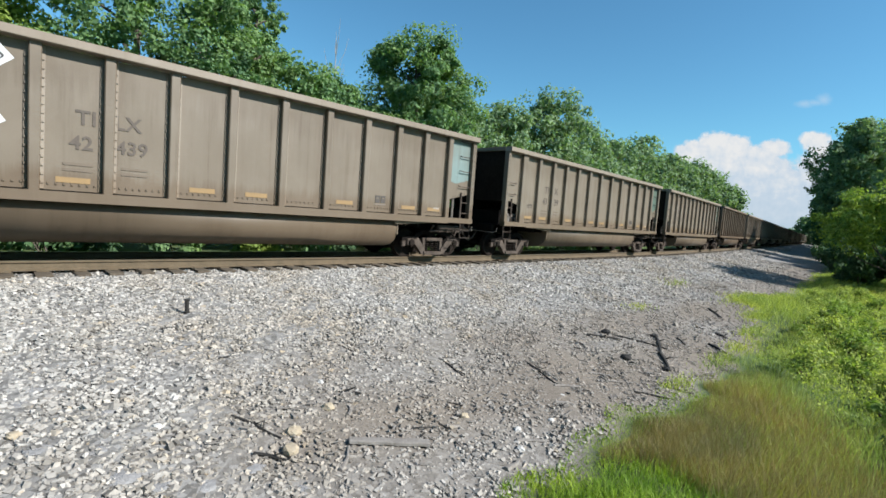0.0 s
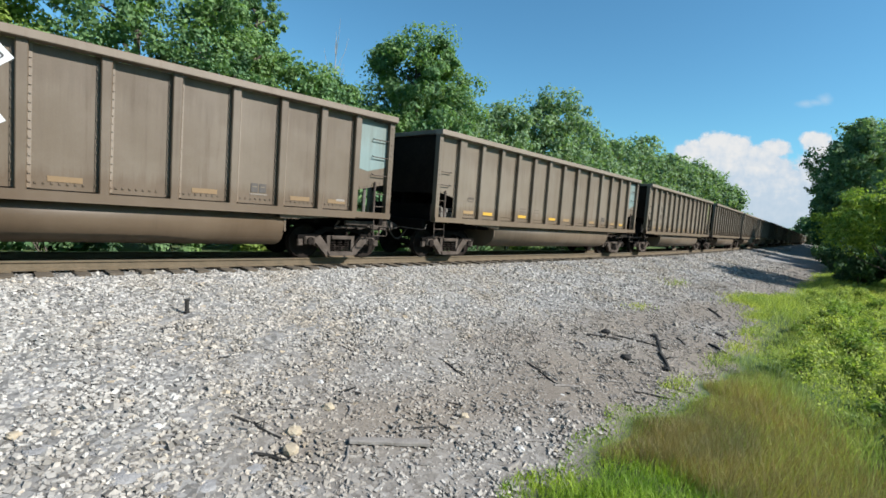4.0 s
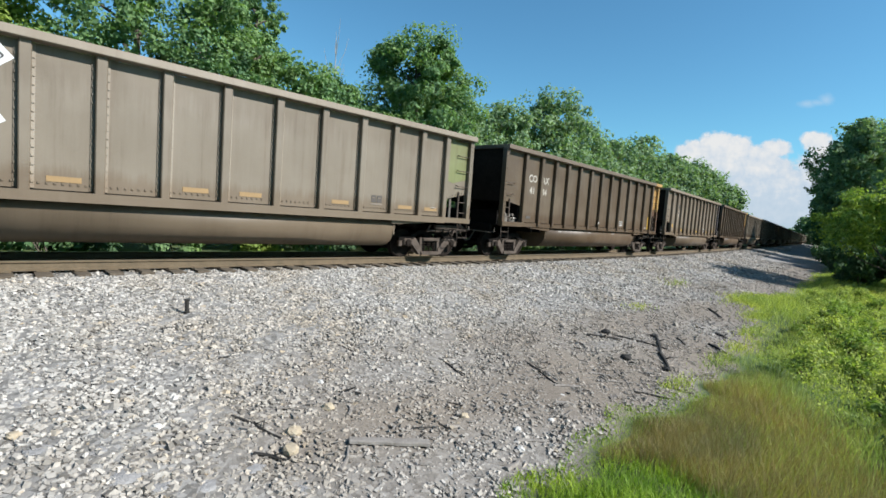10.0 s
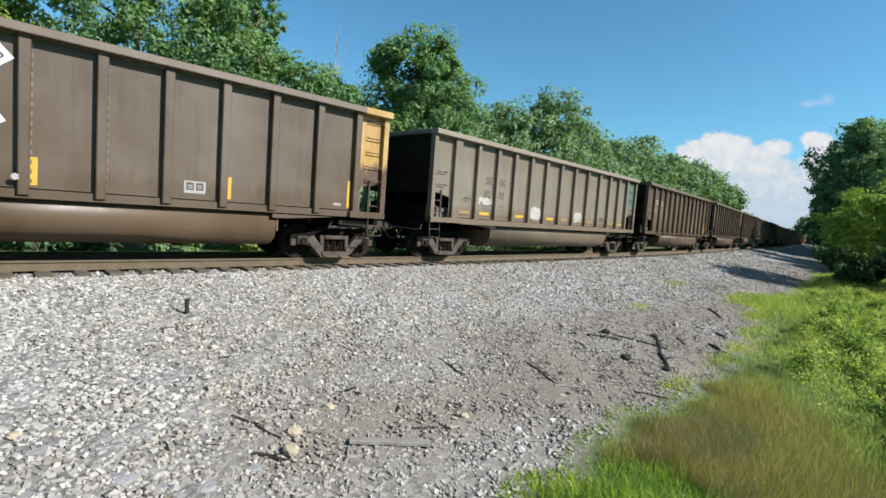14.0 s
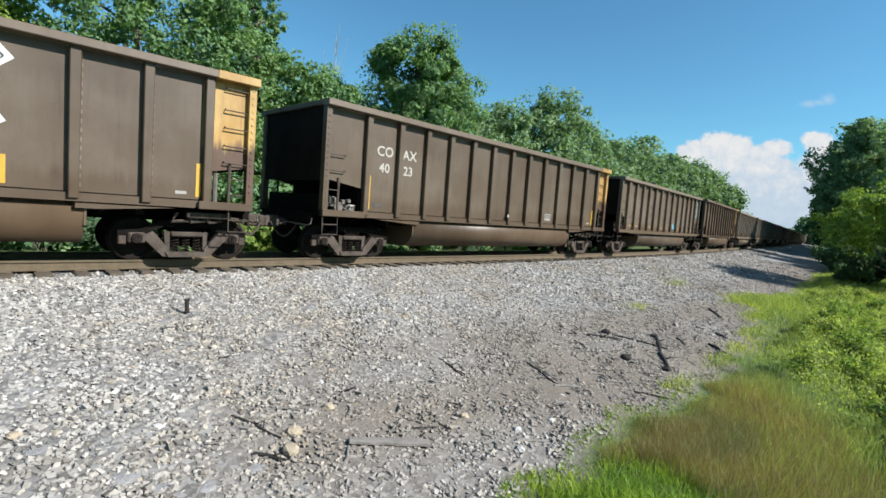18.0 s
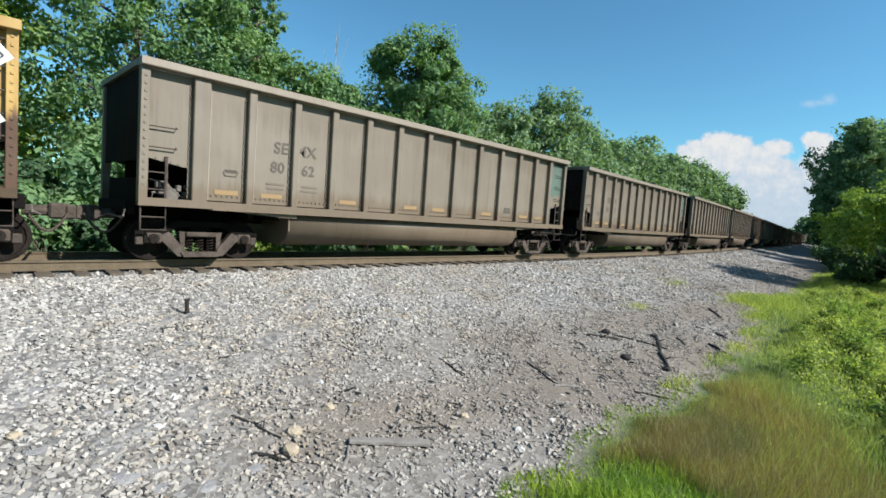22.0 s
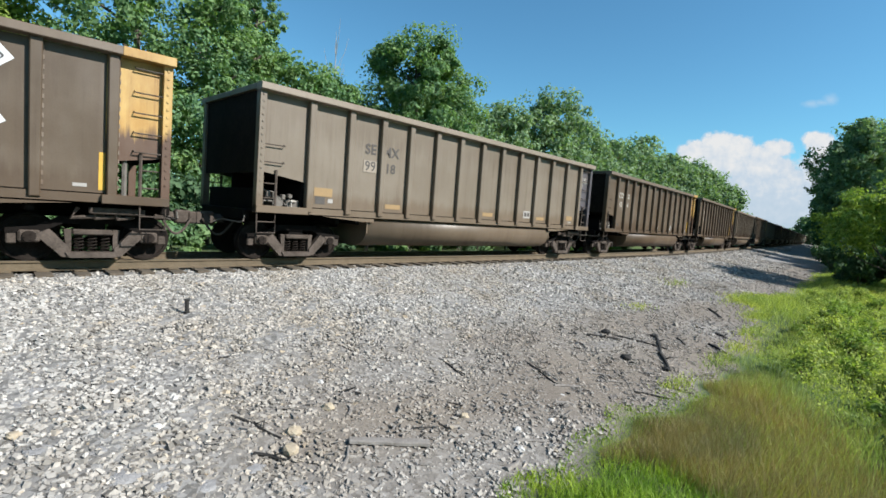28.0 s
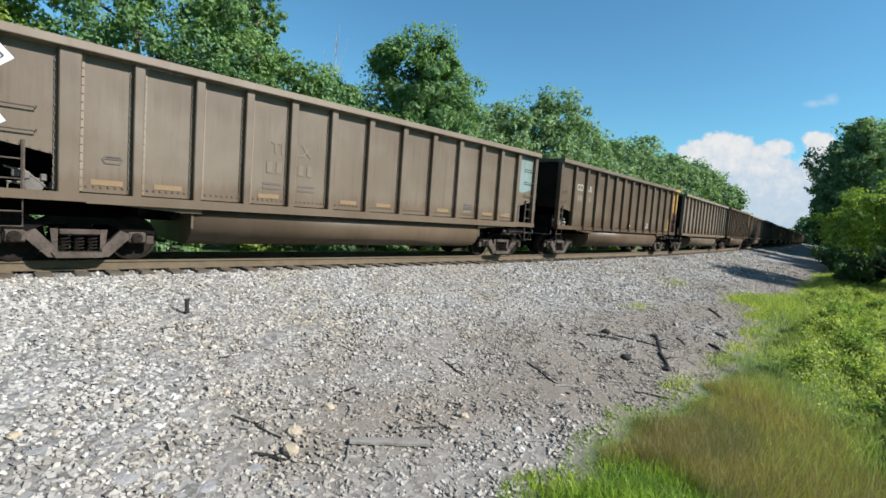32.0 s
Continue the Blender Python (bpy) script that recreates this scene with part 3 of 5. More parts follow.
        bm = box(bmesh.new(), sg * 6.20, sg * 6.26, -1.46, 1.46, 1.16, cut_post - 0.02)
        # near-black sheets added at the front to block the view through, as shade
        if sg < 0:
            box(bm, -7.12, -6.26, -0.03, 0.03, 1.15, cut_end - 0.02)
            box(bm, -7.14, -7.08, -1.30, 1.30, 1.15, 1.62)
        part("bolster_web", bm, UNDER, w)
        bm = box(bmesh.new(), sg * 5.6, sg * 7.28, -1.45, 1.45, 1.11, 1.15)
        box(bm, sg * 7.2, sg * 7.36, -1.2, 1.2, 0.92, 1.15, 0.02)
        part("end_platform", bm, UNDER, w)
        bm = tube(bmesh.new(), [(sg * 6.78, -1.53, 1.15), (sg * 6.78, -1.53, 2.05)], 0.03, 6)
        for z in (1.42, 1.74):
            tube(bm, [(sg * 6.78, -1.53, z), (sg * 7.15, -1.53, z)], 0.014, 5)
        both("ladder", bm, RUST, w)
        bm = tube(bmesh.new(), [(sg * 7.2, -1.56, 1.12), (sg * 7.2, -1.58, 0.66), (sg * 6.78, -1.58, 0.66), (sg * 6.78, -1.56, 1.12)], 0.018, 5)
        tube(bm, [(sg * 7.2, -1.57, 0.90), (sg * 6.78, -1.57, 0.90)], 0.014, 5)
        both("step_iron", bm, RUST, w)
        bm = bmesh.new()
        tube(bm, [(sg * 7.3, 0, 0.87), (sg * 7.72, 0, 0.87)], 0.10, 8)
        box(bm, sg * 7.68, sg * 8.02, -0.16, 0.13, 0.72, 1.02, 0.04)
        box(bm, sg * 7.93, sg * 8.10, -0.19, -0.06, 0.73, 1.0, 0.03)
        part("coupler", bm, RUST, w)
        p = [(sg * (7.35 + 0.07 * k), -0.42 + 0.02 * k, 0.85 - 0.34 * math.sin(k / 8 * math.pi * 0.9)) for k in range(10)]
        part("air_hose", tube(bmesh.new(), p, 0.026, 6), RUST, w, "dusty grey rubber air hose")
        p = [(sg * 7.42, -1.46, 1.02), (sg * 7.44, -1.46, 0.90), (sg * 7.44, -1.30, 0.86), (sg * 7.46, -0.35, 0.88), (sg * 7.60, -0.22, 0.80)]
        part("uncoupling_lever", tube(bmesh.new(), p, 0.018, 6), GEAR, w)
        # bogie
        bog = part("bogie", BOGIE_ME, None, w)
        bog.location = (sg * 6.1, 0, 0)
        for me in (FRAME_ME, FRAME_FAR):
            part("side_frame", me, None, bog)
        part("frame_arch", ARCH_ME, None, bog)
        for me in (SPRING_ME, SPRING_FAR):
            for dx in (-0.2, 0.0, 0.2):
                part("coil_spring", me, None, bog).location = (dx, 0, 0)
        for me in (CAP_ME, CAP_FAR):
            for dx in (-0.89, 0.89):
                part("bearing_cap", me, None, bog).location = (dx, 0, 0)
        for dx in (-0.89, 0.89):
            ws = part("wheelset", WHEELSET, None, bog)
            ws.location = (dx, 0, 0.42)
    for z in (3.56, 3.12, 2.68, 2.22) if kind == "riveted" else (3.54, 3.12, 2.76, 2.40, 2.06):
        part("grab_iron", grab_iron(6.66, 7.10, z), RUST, w)
    for z in (2.58, 2.20):
        part("grab_iron", grab_iron(-7.10, -6.62, z), RUST, w)
    # tub, sill, brake gear
    prof = [(-1.40, 1.12), (-1.465, 1.03), (-1.50, 0.90), (-1.485, 0.72), (-1.40, 0.54), (-1.22, 0.41), (-0.95, 0.345)]
    prof += [(-y, z) for y, z in prof[::-1]]
    bm = bmesh.new()
    rings = [[bm.verts.new((x, y, z)) for y, z in prof] for x in (-4.36, 4.34)]
    for j in range(len(prof) - 1):
        f = bm.faces.new((rings[0][j], rings[0][j + 1], rings[1][j + 1], rings[1][j]))
        f.smooth = True
    bm.faces.new(rings[0])
    bm.faces.new(rings[1][::-1])
    for sg in (-1, 1):
        box(bm, sg * 4.33, sg * 4.37, -1.506, 1.506, 0.70, 1.10, 0.0)
    bmesh.ops.recalc_face_normals(bm, faces=bm.faces)
    tub = part("tub", bm, PAINT, w)
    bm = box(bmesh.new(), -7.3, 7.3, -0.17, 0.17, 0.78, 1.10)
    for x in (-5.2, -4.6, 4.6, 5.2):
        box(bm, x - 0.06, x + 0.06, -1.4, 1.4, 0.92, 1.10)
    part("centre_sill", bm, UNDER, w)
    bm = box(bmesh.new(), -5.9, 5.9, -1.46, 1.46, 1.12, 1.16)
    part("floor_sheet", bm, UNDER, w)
    # brake cylinder and valve at the front end, lever at the rear
    bm = bmesh.new()
    disc_y(bm, -6.62, 1.34, [(-1.35, 0.13), (-0.9, 0.14), (-0.86, 0.05)], 12)
    box(bm, -6.42, -6.22, -1.36, -1.15, 1.15, 1.42, 0.03)
    tube(bm, [(-7.05, -1.3, 1.22), (-6.2, -1.3, 1.22)], 0.03, 6)
    tube(bm, [(-6.95, -1.3, 1.15), (-6.95, -1.3, 1.36), (-6.7, -1.3, 1.36)], 0.03, 6)
    for x, z in ((-6.86, 1.52), (-6.72, 1.50), (-6.50, 1.48)):
        box(bm, x - 0.045, x + 0.045, -1.38, -1.25, z - 0.07, z + 0.05, 0.015)
    tube(bm, [(-7.0, -1.34, 1.60), (-6.75, -1.34, 1.57), (-6.45, -1.34, 1.30), (-6.30, -1.34, 1.30)], 0.018, 5)
    disc_y(bm, -6.36, 1.50, [(-1.42, 0.05), (-1.32, 0.055), (-1.30, 0.02)], 10)
    part("brake_cylinder", bm, GEAR, w)
    bm = tube(bmesh.new(), [(-6.33, -1.42, 1.20), (-6.33, -1.42, 1.36)], 0.012, 5)
    bmesh.ops.create_icosphere(bm, subdivisions=1, radius=0.035, matrix=Matrix.Translation((-6.33, -1.42, 1.385)))
    part("release_knob", bm, CHALK, w, "small white knob")
    bm = bmesh.new()
    tube(bm, [(6.55, -1.4, 1.15), (6.55, -1.4, 1.92)], 0.045, 6)
    tube(bm, [(6.35, -1.3, 1.2), (6.35, -1.3, 1.9)], 0.025, 6)
    box(bm, 6.25, 6.7, -1.42, -1.2, 1.15, 1.24, 0.02)
    part("brake_lever", bm, GEAR, w)
    bm = bmesh.new()
    for dx in (0, 0.25, -0.25):
        tube(bm, [(6.1 + dx, -1.35, 1.0), (6.1 + dx * 1.4, -1.3, 0.82), (6.5 + dx, -1.28, 0.86)], 0.035, 6)
    box(bm, 6.0, 6.9, -1.42, -1.3, 0.90, 1.02, 0.02)
    part("brake_rigging", bm, RUST, w)
    # the leading end bay is longer than the rear one
    for o in w.children:
        if o.type == "MESH" and o.name.split(".")[0] not in ("coupler", "air_hose", "bogie"):
            for v in o.data.vertices:
                v.co.x -= 0.14 if v.co.x < -6.3 else 0.04 if v.co.x > 6.5 else 0
    return w


RIVETED, WELDED = make_wagon("riveted"), make_wagon("welded")

# ---------------------------------------------------------------- plants


def leaf_cloud(rng, centres, radii, per, size, flat=0.75):
    """Leaf blades scattered in clumps: four corners each."""
    k = len(centres) * per
    c = np.repeat(np.asarray(centres, float), per, 0)
    r = np.repeat(np.asarray(radii, float), per)
    d = rng.normal(size=(k, 3))
    d /= np.linalg.norm(d, axis=1)[:, None]
    rad = r * rng.uniform(0.3, 1.0, k) ** 0.5 * np.exp(rng.normal(0, 0.09, k))
    p = c + d * rad[:, None] * np.array([1, 1, flat])
    up = d * 0.95 + rng.normal(0, 0.40, (k, 3)) + np.array([0.05, -0.08, 0.3])
    up /= np.linalg.norm(up, axis=1)[:, None]
    t = np.cross(up, rng.normal(size=(k, 3)))
    t /= np.linalg.norm(t, axis=1)[:, None]
    b = np.cross(up, t)
    s = size * rng.uniform(0.55, 1.35, k)[:, None]
    droop = up * s * 0.25
    return np.stack([p - t * s, p + b * s * 0.55 - droop * 0.3, p + t * s - droop, p - b * s * 0.55 - droop * 0.3], 1)


def leaf_mesh(name, quads, mat):
    return bulk(name, quads.reshape(-1, 3), np.arange(quads.shape[0] * 4).reshape(-1, 4), mat)


def make_tree(x, y, h, wide, low, mat, seed, leaves=9000, size=0.17, label="", kind_name="tree"):
    """A broad-leaved tree: trunk, limbs and an uneven crown from low to h metres up."""
    rng = np.random.default_rng(seed)
    z0 = float(height(np.array([x]), np.array([y]))[0]) - 0.1
    tree = tagged(new(kind_name), label or "tall leafy green tree behind the track", "tree", "trees along the track")
    tree.location = (x, y, z0)
    bm = bmesh.new()
    r0 = 0.018 * h + 0.05
    lean = rng.normal(0, 0.03, 2)
    axis_pts = [(lean[0] * z + 0.12 * math.sin(z * 0.7 + seed), lean[1] * z, z) for z in np.linspace(0, h * 0.85, 9)]
    tube(bm, axis_pts, r0, 9, r0 * 0.15)
    part("trunk", bm, BARK, tree)
    centres, radii = [], []
    n_lobe = 18
    for k in range(n_lobe):
        f = (k + 0.5) / n_lobe
        z = low + (h - low) * (0.08 + 0.82 * f)
        a = k * 2.4 + seed
        env = wide * math.sin(math.pi * min(0.96, 0.20 + 0.67 * f)) ** 0.6
        out = env * rng.uniform(0.30, 0.60)
        lobe = Vector((math.cos(a) * out, math.sin(a) * out, z))
        lr = env * rng.uniform(0.42, 0.60)
        b2 = bmesh.new()
        base = Vector((lean[0] * z, lean[1] * z, max(low * 0.6, z - out * 0.9)))
        tube(b2, [base, base.lerp(lobe, 0.5) + Vector((0, 0, 0.1)), lobe], r0 * 0.35, 6, r0 * 0.08)
        part("limb", b2, BARK, tree)
        for _ in range(22):
            d = Vector(rng.normal(size=3))
            d.normalize()
            centres.append(lobe + Vector((d.x, d.y, d.z * 0.9)) * lr * rng.uniform(0.45, 1.05))
            radii.append(lr * rng.uniform(0.22, 0.48))
    for _ in range(12):
        centres.append(Vector((rng.uniform(-0.45, 0.45) * wide, rng.uniform(-0.45, 0.45) * wide, h - rng.uniform(0.25, 1.3) * wide * 0.35)))
        radii.append(wide * rng.uniform(0.16, 0.28))
    near = x < 32 and y > 0
    per = max(16, int(leaves * (1.9 if near else 1.3)) // len(centres))
    q = leaf_cloud(rng, [tuple(c) for c in centres], radii, per, size * (0.72 if near else 0.9))
    part("crown", leaf_mesh("crown", q, mat), None, tree)
    return tree


# behind the track, from near to far: x, y, height, half width, height of the lowest leaves, leaf kind, seed
TREES = [
    (-5.5, 18.5, 15.5, 5.0, 0.6, LEAF_A, 1, 10000, 0.19), (0.0, 20.0, 12.6, 4.4, 0.6, LEAF_C, 2, 10000, 0.19),
    (4.6, 16.0, 16.5, 4.2, 0.5, LEAF_A, 3, 14000, 0.17), (8.6, 15.6, 14.5, 3.6, 0.5, LEAF_A, 4, 13000, 0.17),
    (11.8, 18.0, 16.0, 3.0, 0.5, LEAF_A, 5, 12000, 0.17), (14.6, 16.0, 11.6, 3.8, 0.3, LEAF_A, 6, 12000, 0.17),
    (17.6, 20.4, 12.2, 3.8, 0.3, LEAF_A, 41, 9000, 0.19), (13.4, 20.6, 13.0, 3.6, 0.3, LEAF_A, 42, 9000, 0.19), (28.5, 22.5, 13.6, 3.6, 0.3, LEAF_D, 43, 8000, 0.2),
    (18.2, 17.4, 10.8, 3.4, 0.3, LEAF_A, 7, 10000, 0.17), (22.4, 15.4, 15.2, 5.5, 0.4, LEAF_A, 8, 34000, 0.19),
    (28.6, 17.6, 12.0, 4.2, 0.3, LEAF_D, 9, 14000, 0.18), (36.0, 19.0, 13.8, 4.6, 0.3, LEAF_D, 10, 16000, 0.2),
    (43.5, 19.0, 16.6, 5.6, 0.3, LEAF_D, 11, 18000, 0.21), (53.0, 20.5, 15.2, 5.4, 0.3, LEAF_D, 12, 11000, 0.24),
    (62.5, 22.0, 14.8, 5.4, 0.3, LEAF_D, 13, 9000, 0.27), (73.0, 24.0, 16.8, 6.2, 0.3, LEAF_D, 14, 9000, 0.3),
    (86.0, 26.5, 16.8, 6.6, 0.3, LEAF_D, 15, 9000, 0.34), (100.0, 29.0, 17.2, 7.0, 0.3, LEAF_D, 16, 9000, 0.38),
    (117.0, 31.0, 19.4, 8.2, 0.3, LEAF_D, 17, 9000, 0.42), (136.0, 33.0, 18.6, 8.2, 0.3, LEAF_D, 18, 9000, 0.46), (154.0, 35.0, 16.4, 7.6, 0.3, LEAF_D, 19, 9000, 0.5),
]
for row in TREES:
    make_tree(*row)
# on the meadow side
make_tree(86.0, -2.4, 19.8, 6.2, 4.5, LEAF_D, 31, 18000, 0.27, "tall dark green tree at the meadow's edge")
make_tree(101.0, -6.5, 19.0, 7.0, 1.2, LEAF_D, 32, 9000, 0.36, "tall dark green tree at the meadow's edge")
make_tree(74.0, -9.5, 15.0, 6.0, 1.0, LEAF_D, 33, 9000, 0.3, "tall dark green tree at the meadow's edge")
make_tree(42.0, -14.2, 6.4, 3.0, 0.5, LEAF_B, 36, 7000, 0.2, "low dark green tree beside the bank", "small_tree")
make_tree(57.0, -11.8, 8.4, 3.7, 0.5, LEAF_B, 37, 8000, 0.22, "low dark green tree beside the bank", "small_tree")
make_tree(63.5, -8.8, 9.2, 4.2, 0.5, LEAF_B, 38, 8000, 0.24, "low dark green tree beside the bank", "small_tree")


def round_tree(x, y, zc, wide, tall, seed):
    """A low tree with a full, domed crown."""
    rng = np.random.default_rng(seed)
    z0 = float(height(np.array([x]), np.array([y]))[0]) - 0.1
    tree = tagged(new("small_tree"), "round bright yellow-green tree beside the bank", "tree", "trees along the track")
    tree.location = (x, y, z0)
    part("trunk", tube(bmesh.new(), [(0, 0, 0), (0.1, 0.05, 1.2), (0, 0, zc - z0)], 0.16, 8, 0.06), BARK, tree)
    cs, rs = [], []
    for k in range(210):
        f = (k + 0.5) / 210
        u, a = 1 - 2 * f, k * 2.39996
        o = math.sqrt(1 - u * u)
        g = rng.uniform(0.56, 0.98)
        c = Vector((o * math.cos(a) * wide * g, o * math.sin(a) * wide * g, u * tall * g + zc - z0))
        if c.z < 2.75 + rng.uniform(-0.5, 0.5):
            continue
        cs.append(tuple(c * rng.uniform(0.88, 1.10)))
        rs.append(rng.uniform(0.30, 0.95))
        if k % 12 == 0:
            part("limb", tube(bmesh.new(), [(0, 0, min(c.z, 1.6) * 0.7), tuple(c * 0.55), tuple(c)], 0.06, 5, 0.015), BARK, tree)
    part("crown", leaf_mesh("crown", leaf_cloud(rng, cs, rs, 190, 0.088), LEAF_C), None, tree)


round_tree(35.0, -10.2, 2.2, 4.0, 2.5, 34)
# rows of hidden trees, added only to cast shade on the far wagons
for row in (
    (92, -4.0, 19.5, 5.2, 0.6, LEAF_B, 50, 3600, 0.45),
    (97, -1.4, 20.5, 5.6, 0.6, LEAF_B, 51, 3600, 0.45),
    (103, -3.9, 22, 5.8, 0.6, LEAF_B, 52, 3600, 0.46),
    (110, 0.6, 22.5, 5.9, 0.6, LEAF_B, 53, 3600, 0.48),
    (117, -2.0, 23.5, 6.1, 0.6, LEAF_B, 54, 3600, 0.49),
    (123, 2.7, 24, 6.2, 0.6, LEAF_B, 55, 3600, 0.49),
    (131, 0.0, 24.5, 6.3, 0.6, LEAF_B, 56, 3600, 0.51),
    (138, 5.2, 24, 6.5, 0.6, LEAF_B, 57, 3600, 0.52),
    (147, 2.2, 25, 6.6, 0.6, LEAF_B, 58, 3600, 0.54),
    (155, 8.0, 24, 6.8, 0.6, LEAF_B, 59, 3600, 0.55),
    (165, 5.0, 25, 7, 0.6, LEAF_B, 60, 3600, 0.57),
    (174, 11.1, 24, 7.1, 0.6, LEAF_B, 61, 3600, 0.58),
    (186, 9.1, 25, 7.2, 0.6, LEAF_B, 62, 3600, 0.60),
    (197, 15.0, 24, 7.4, 0.6, LEAF_B, 63, 3600, 0.63),
    (211, 12.6, 25, 7.6, 0.6, LEAF_B, 64, 3600, 0.65),
    (224, 19.7, 24, 7.7, 0.6, LEAF_B, 65, 3600, 0.68),
    (241, 18.1, 25, 7.8, 0.6, LEAF_B, 66, 3600, 0.70),
    (258, 25.6, 24, 8, 0.6, LEAF_B, 67, 3600, 0.73),
):
    make_tree(*row, "tall dark green tree at the meadow's edge")
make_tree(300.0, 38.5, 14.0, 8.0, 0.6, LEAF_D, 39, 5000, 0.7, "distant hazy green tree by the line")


def make_bush(x, y, h, w, mat, seed, n=2300, size=0.125, name="bush", label="dense leafy green undergrowth behind the track", group="bushes along the track"):
    rng = np.random.default_rng(seed)
    z0 = float(height(np.array([x]), np.array([y]))[0])
    b = tagged(new(name), label, name.replace("_", " "), group)
    b.location = (x, y, z0)
    bm = bmesh.new()
    cs, rs = [], []
    for k in range(14):
        a, o = rng.uniform(0, 6.28), w * math.sqrt(rng.uniform(0, 1)) * 0.75
        c = Vector((math.cos(a) * o, math.sin(a) * o * 0.7, h * rng.uniform(0.2, 0.86)))
        cs.append(tuple(c))
        rs.append(h * rng.uniform(0.16, 0.30))
        if k < 6:
            tube(bm, [(c.x * 0.15, c.y * 0.15, 0), (c.x * 0.6, c.y * 0.6, c.z * 0.6), tuple(c)], 0.03, 5, 0.01)
    part("stem", bm, BARK, b)
    part("foliage", leaf_mesh("foliage", leaf_cloud(rng, cs, rs, n // 14, size), mat), None, b)


rng = np.random.default_rng(77)
for i in range(26):
    x = -8 + i * 2.3
    make_bush(x + rng.normal(0, 0.4), float(line(x)[1]) + 7.2 + rng.uniform(0, 1.8), rng.uniform(1.6, 2.7), rng.uniform(1.4, 1.9), (LEAF_A, LEAF_B, LEAF_A, LEAF_C)[i % 4], 200 + i)
for i in range(16):
    x = -7 + i * 3.4
    make_bush(x, float(line(x)[1]) + 10.8 + rng.uniform(0, 1.5), rng.uniform(3.6, 5.2), rng.uniform(2.0, 2.6), (LEAF_B, LEAF_A)[i % 2], 300 + i, 2600, 0.165)
# shaded thicket under the trees on the meadow side
for x, y, h, w in ((37.5, -8.2, 2.0, 2.0), (42.0, -8.4, 2.4, 2.2), (48.0, -7.4, 2.8, 2.4), (34.0, -11.5, 2.6, 2.0), (40.0, -10.5, 2.8, 2.2), (52.0, -5.2, 3.0, 2.4), (31.5, -14.0, 2.6, 2.2), (59.0, -4.4, 3.4, 2.6), (67.0, -3.2, 3.6, 2.8)):
    make_bush(x, y, h, w, LEAF_B, int(x * 7), 2400, 0.17)

# leafy weeds standing above the grass
rng = np.random.default_rng(88)
for i in range(22):
    x = 11.4 + 17 * (i / 22) + rng.normal(0, 0.3)
    y = -11.6 + 0.05 * x + rng.uniform(0, 1) * (1.0 + 0.09 * (x - 10))
    make_bush(x, y, rng.uniform(0.45, 0.95), rng.uniform(0.35, 0.7), (GRASS_WEED, LEAF_C)[i % 2], 500 + i, 1000, 0.036, "weed_clump", "leafy green weed clump in the meadow", "weeds in the meadow")

for x, y, h, w, mat, k in ((8.4, -11.75, 0.42, 0.34, LEAF_B, 1), (9.3, -11.55, 0.50, 0.40, LEAF_C, 2), (10.4, -11.65, 0.55, 0.42, LEAF_B, 3), (11.6, -11.5, 0.62, 0.45, LEAF_C, 4), (7.7, -11.9, 0.36, 0.30, LEAF_B, 5), (16.5, -11.2, 0.8, 0.6, LEAF_B, 6), (21.5, -11.4, 0.9, 0.8, LEAF_B, 7), (25.0, -11.0, 1.0, 0.9, LEAF_B, 8)):
    make_bush(x, y, h, w, mat, 600 + k, 900, 0.045, "weed_clump", "broad-leaved dark green weed clump in the meadow", "weeds in the meadow")


def far_woods():
    rng = np.random.default_rng(9)
    qs = []
    for x0, x1, n, z1, k in ((-150, 420, 44, 13, 900), (-150, 300, -46, 12, 500)):
        s = rng.uniform(x0, x1, k)
        x, y, _ = offset(s, n + rng.uniform(-6, 6, k))
        z = rng.uniform(0, z1, k) - 1
        qs.append(leaf_cloud(rng, np.stack([x, y, z], -1), np.full(k, 2.6), 22, 0.62))
    th = rng.uniform(0, 2 * math.pi, 1200)
    qs.append(leaf_cloud(rng, np.stack([420 * np.cos(th), 420 * np.sin(th), rng.uniform(0, 10, 1200)], -1), np.full(1200, 6.0), 12, 2.2))
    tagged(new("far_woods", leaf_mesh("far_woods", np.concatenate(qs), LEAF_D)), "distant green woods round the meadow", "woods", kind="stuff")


far_woods()


def dead_tree(x, y, h):
    t = tagged(new("bare_tree"), "bare grey dead tree above the woods", "tree")
    t.location = (x, y, -1.3)
    bm = tube(bmesh.new(), [(0, 0, 0), (0.1, 0, h * 0.5), (0.0, 0, h)], 0.09, 7, 0.02)
    part("trunk", bm, BLEACHED, t)
    rng = np.random.default_rng(4)
    for k in range(12):
        z = h * (0.62 + 0.03 * k)
        a, l = rng.uniform(0, 6.28), rng.uniform(0.7, 1.7)
        b2 = tube(bmesh.new(), [(0.05, 0, z), (math.cos(a) * l * 0.4, math.sin(a) * l * 0.4, z + l * 0.7), (math.cos(a) * l * 0.55, math.sin(a) * l * 0.55, z + l * 1.4)], 0.022, 5, 0.008)
        part("limb", b2, BLEACHED, t)


dead_tree(18.3, 20.0, 14.6)


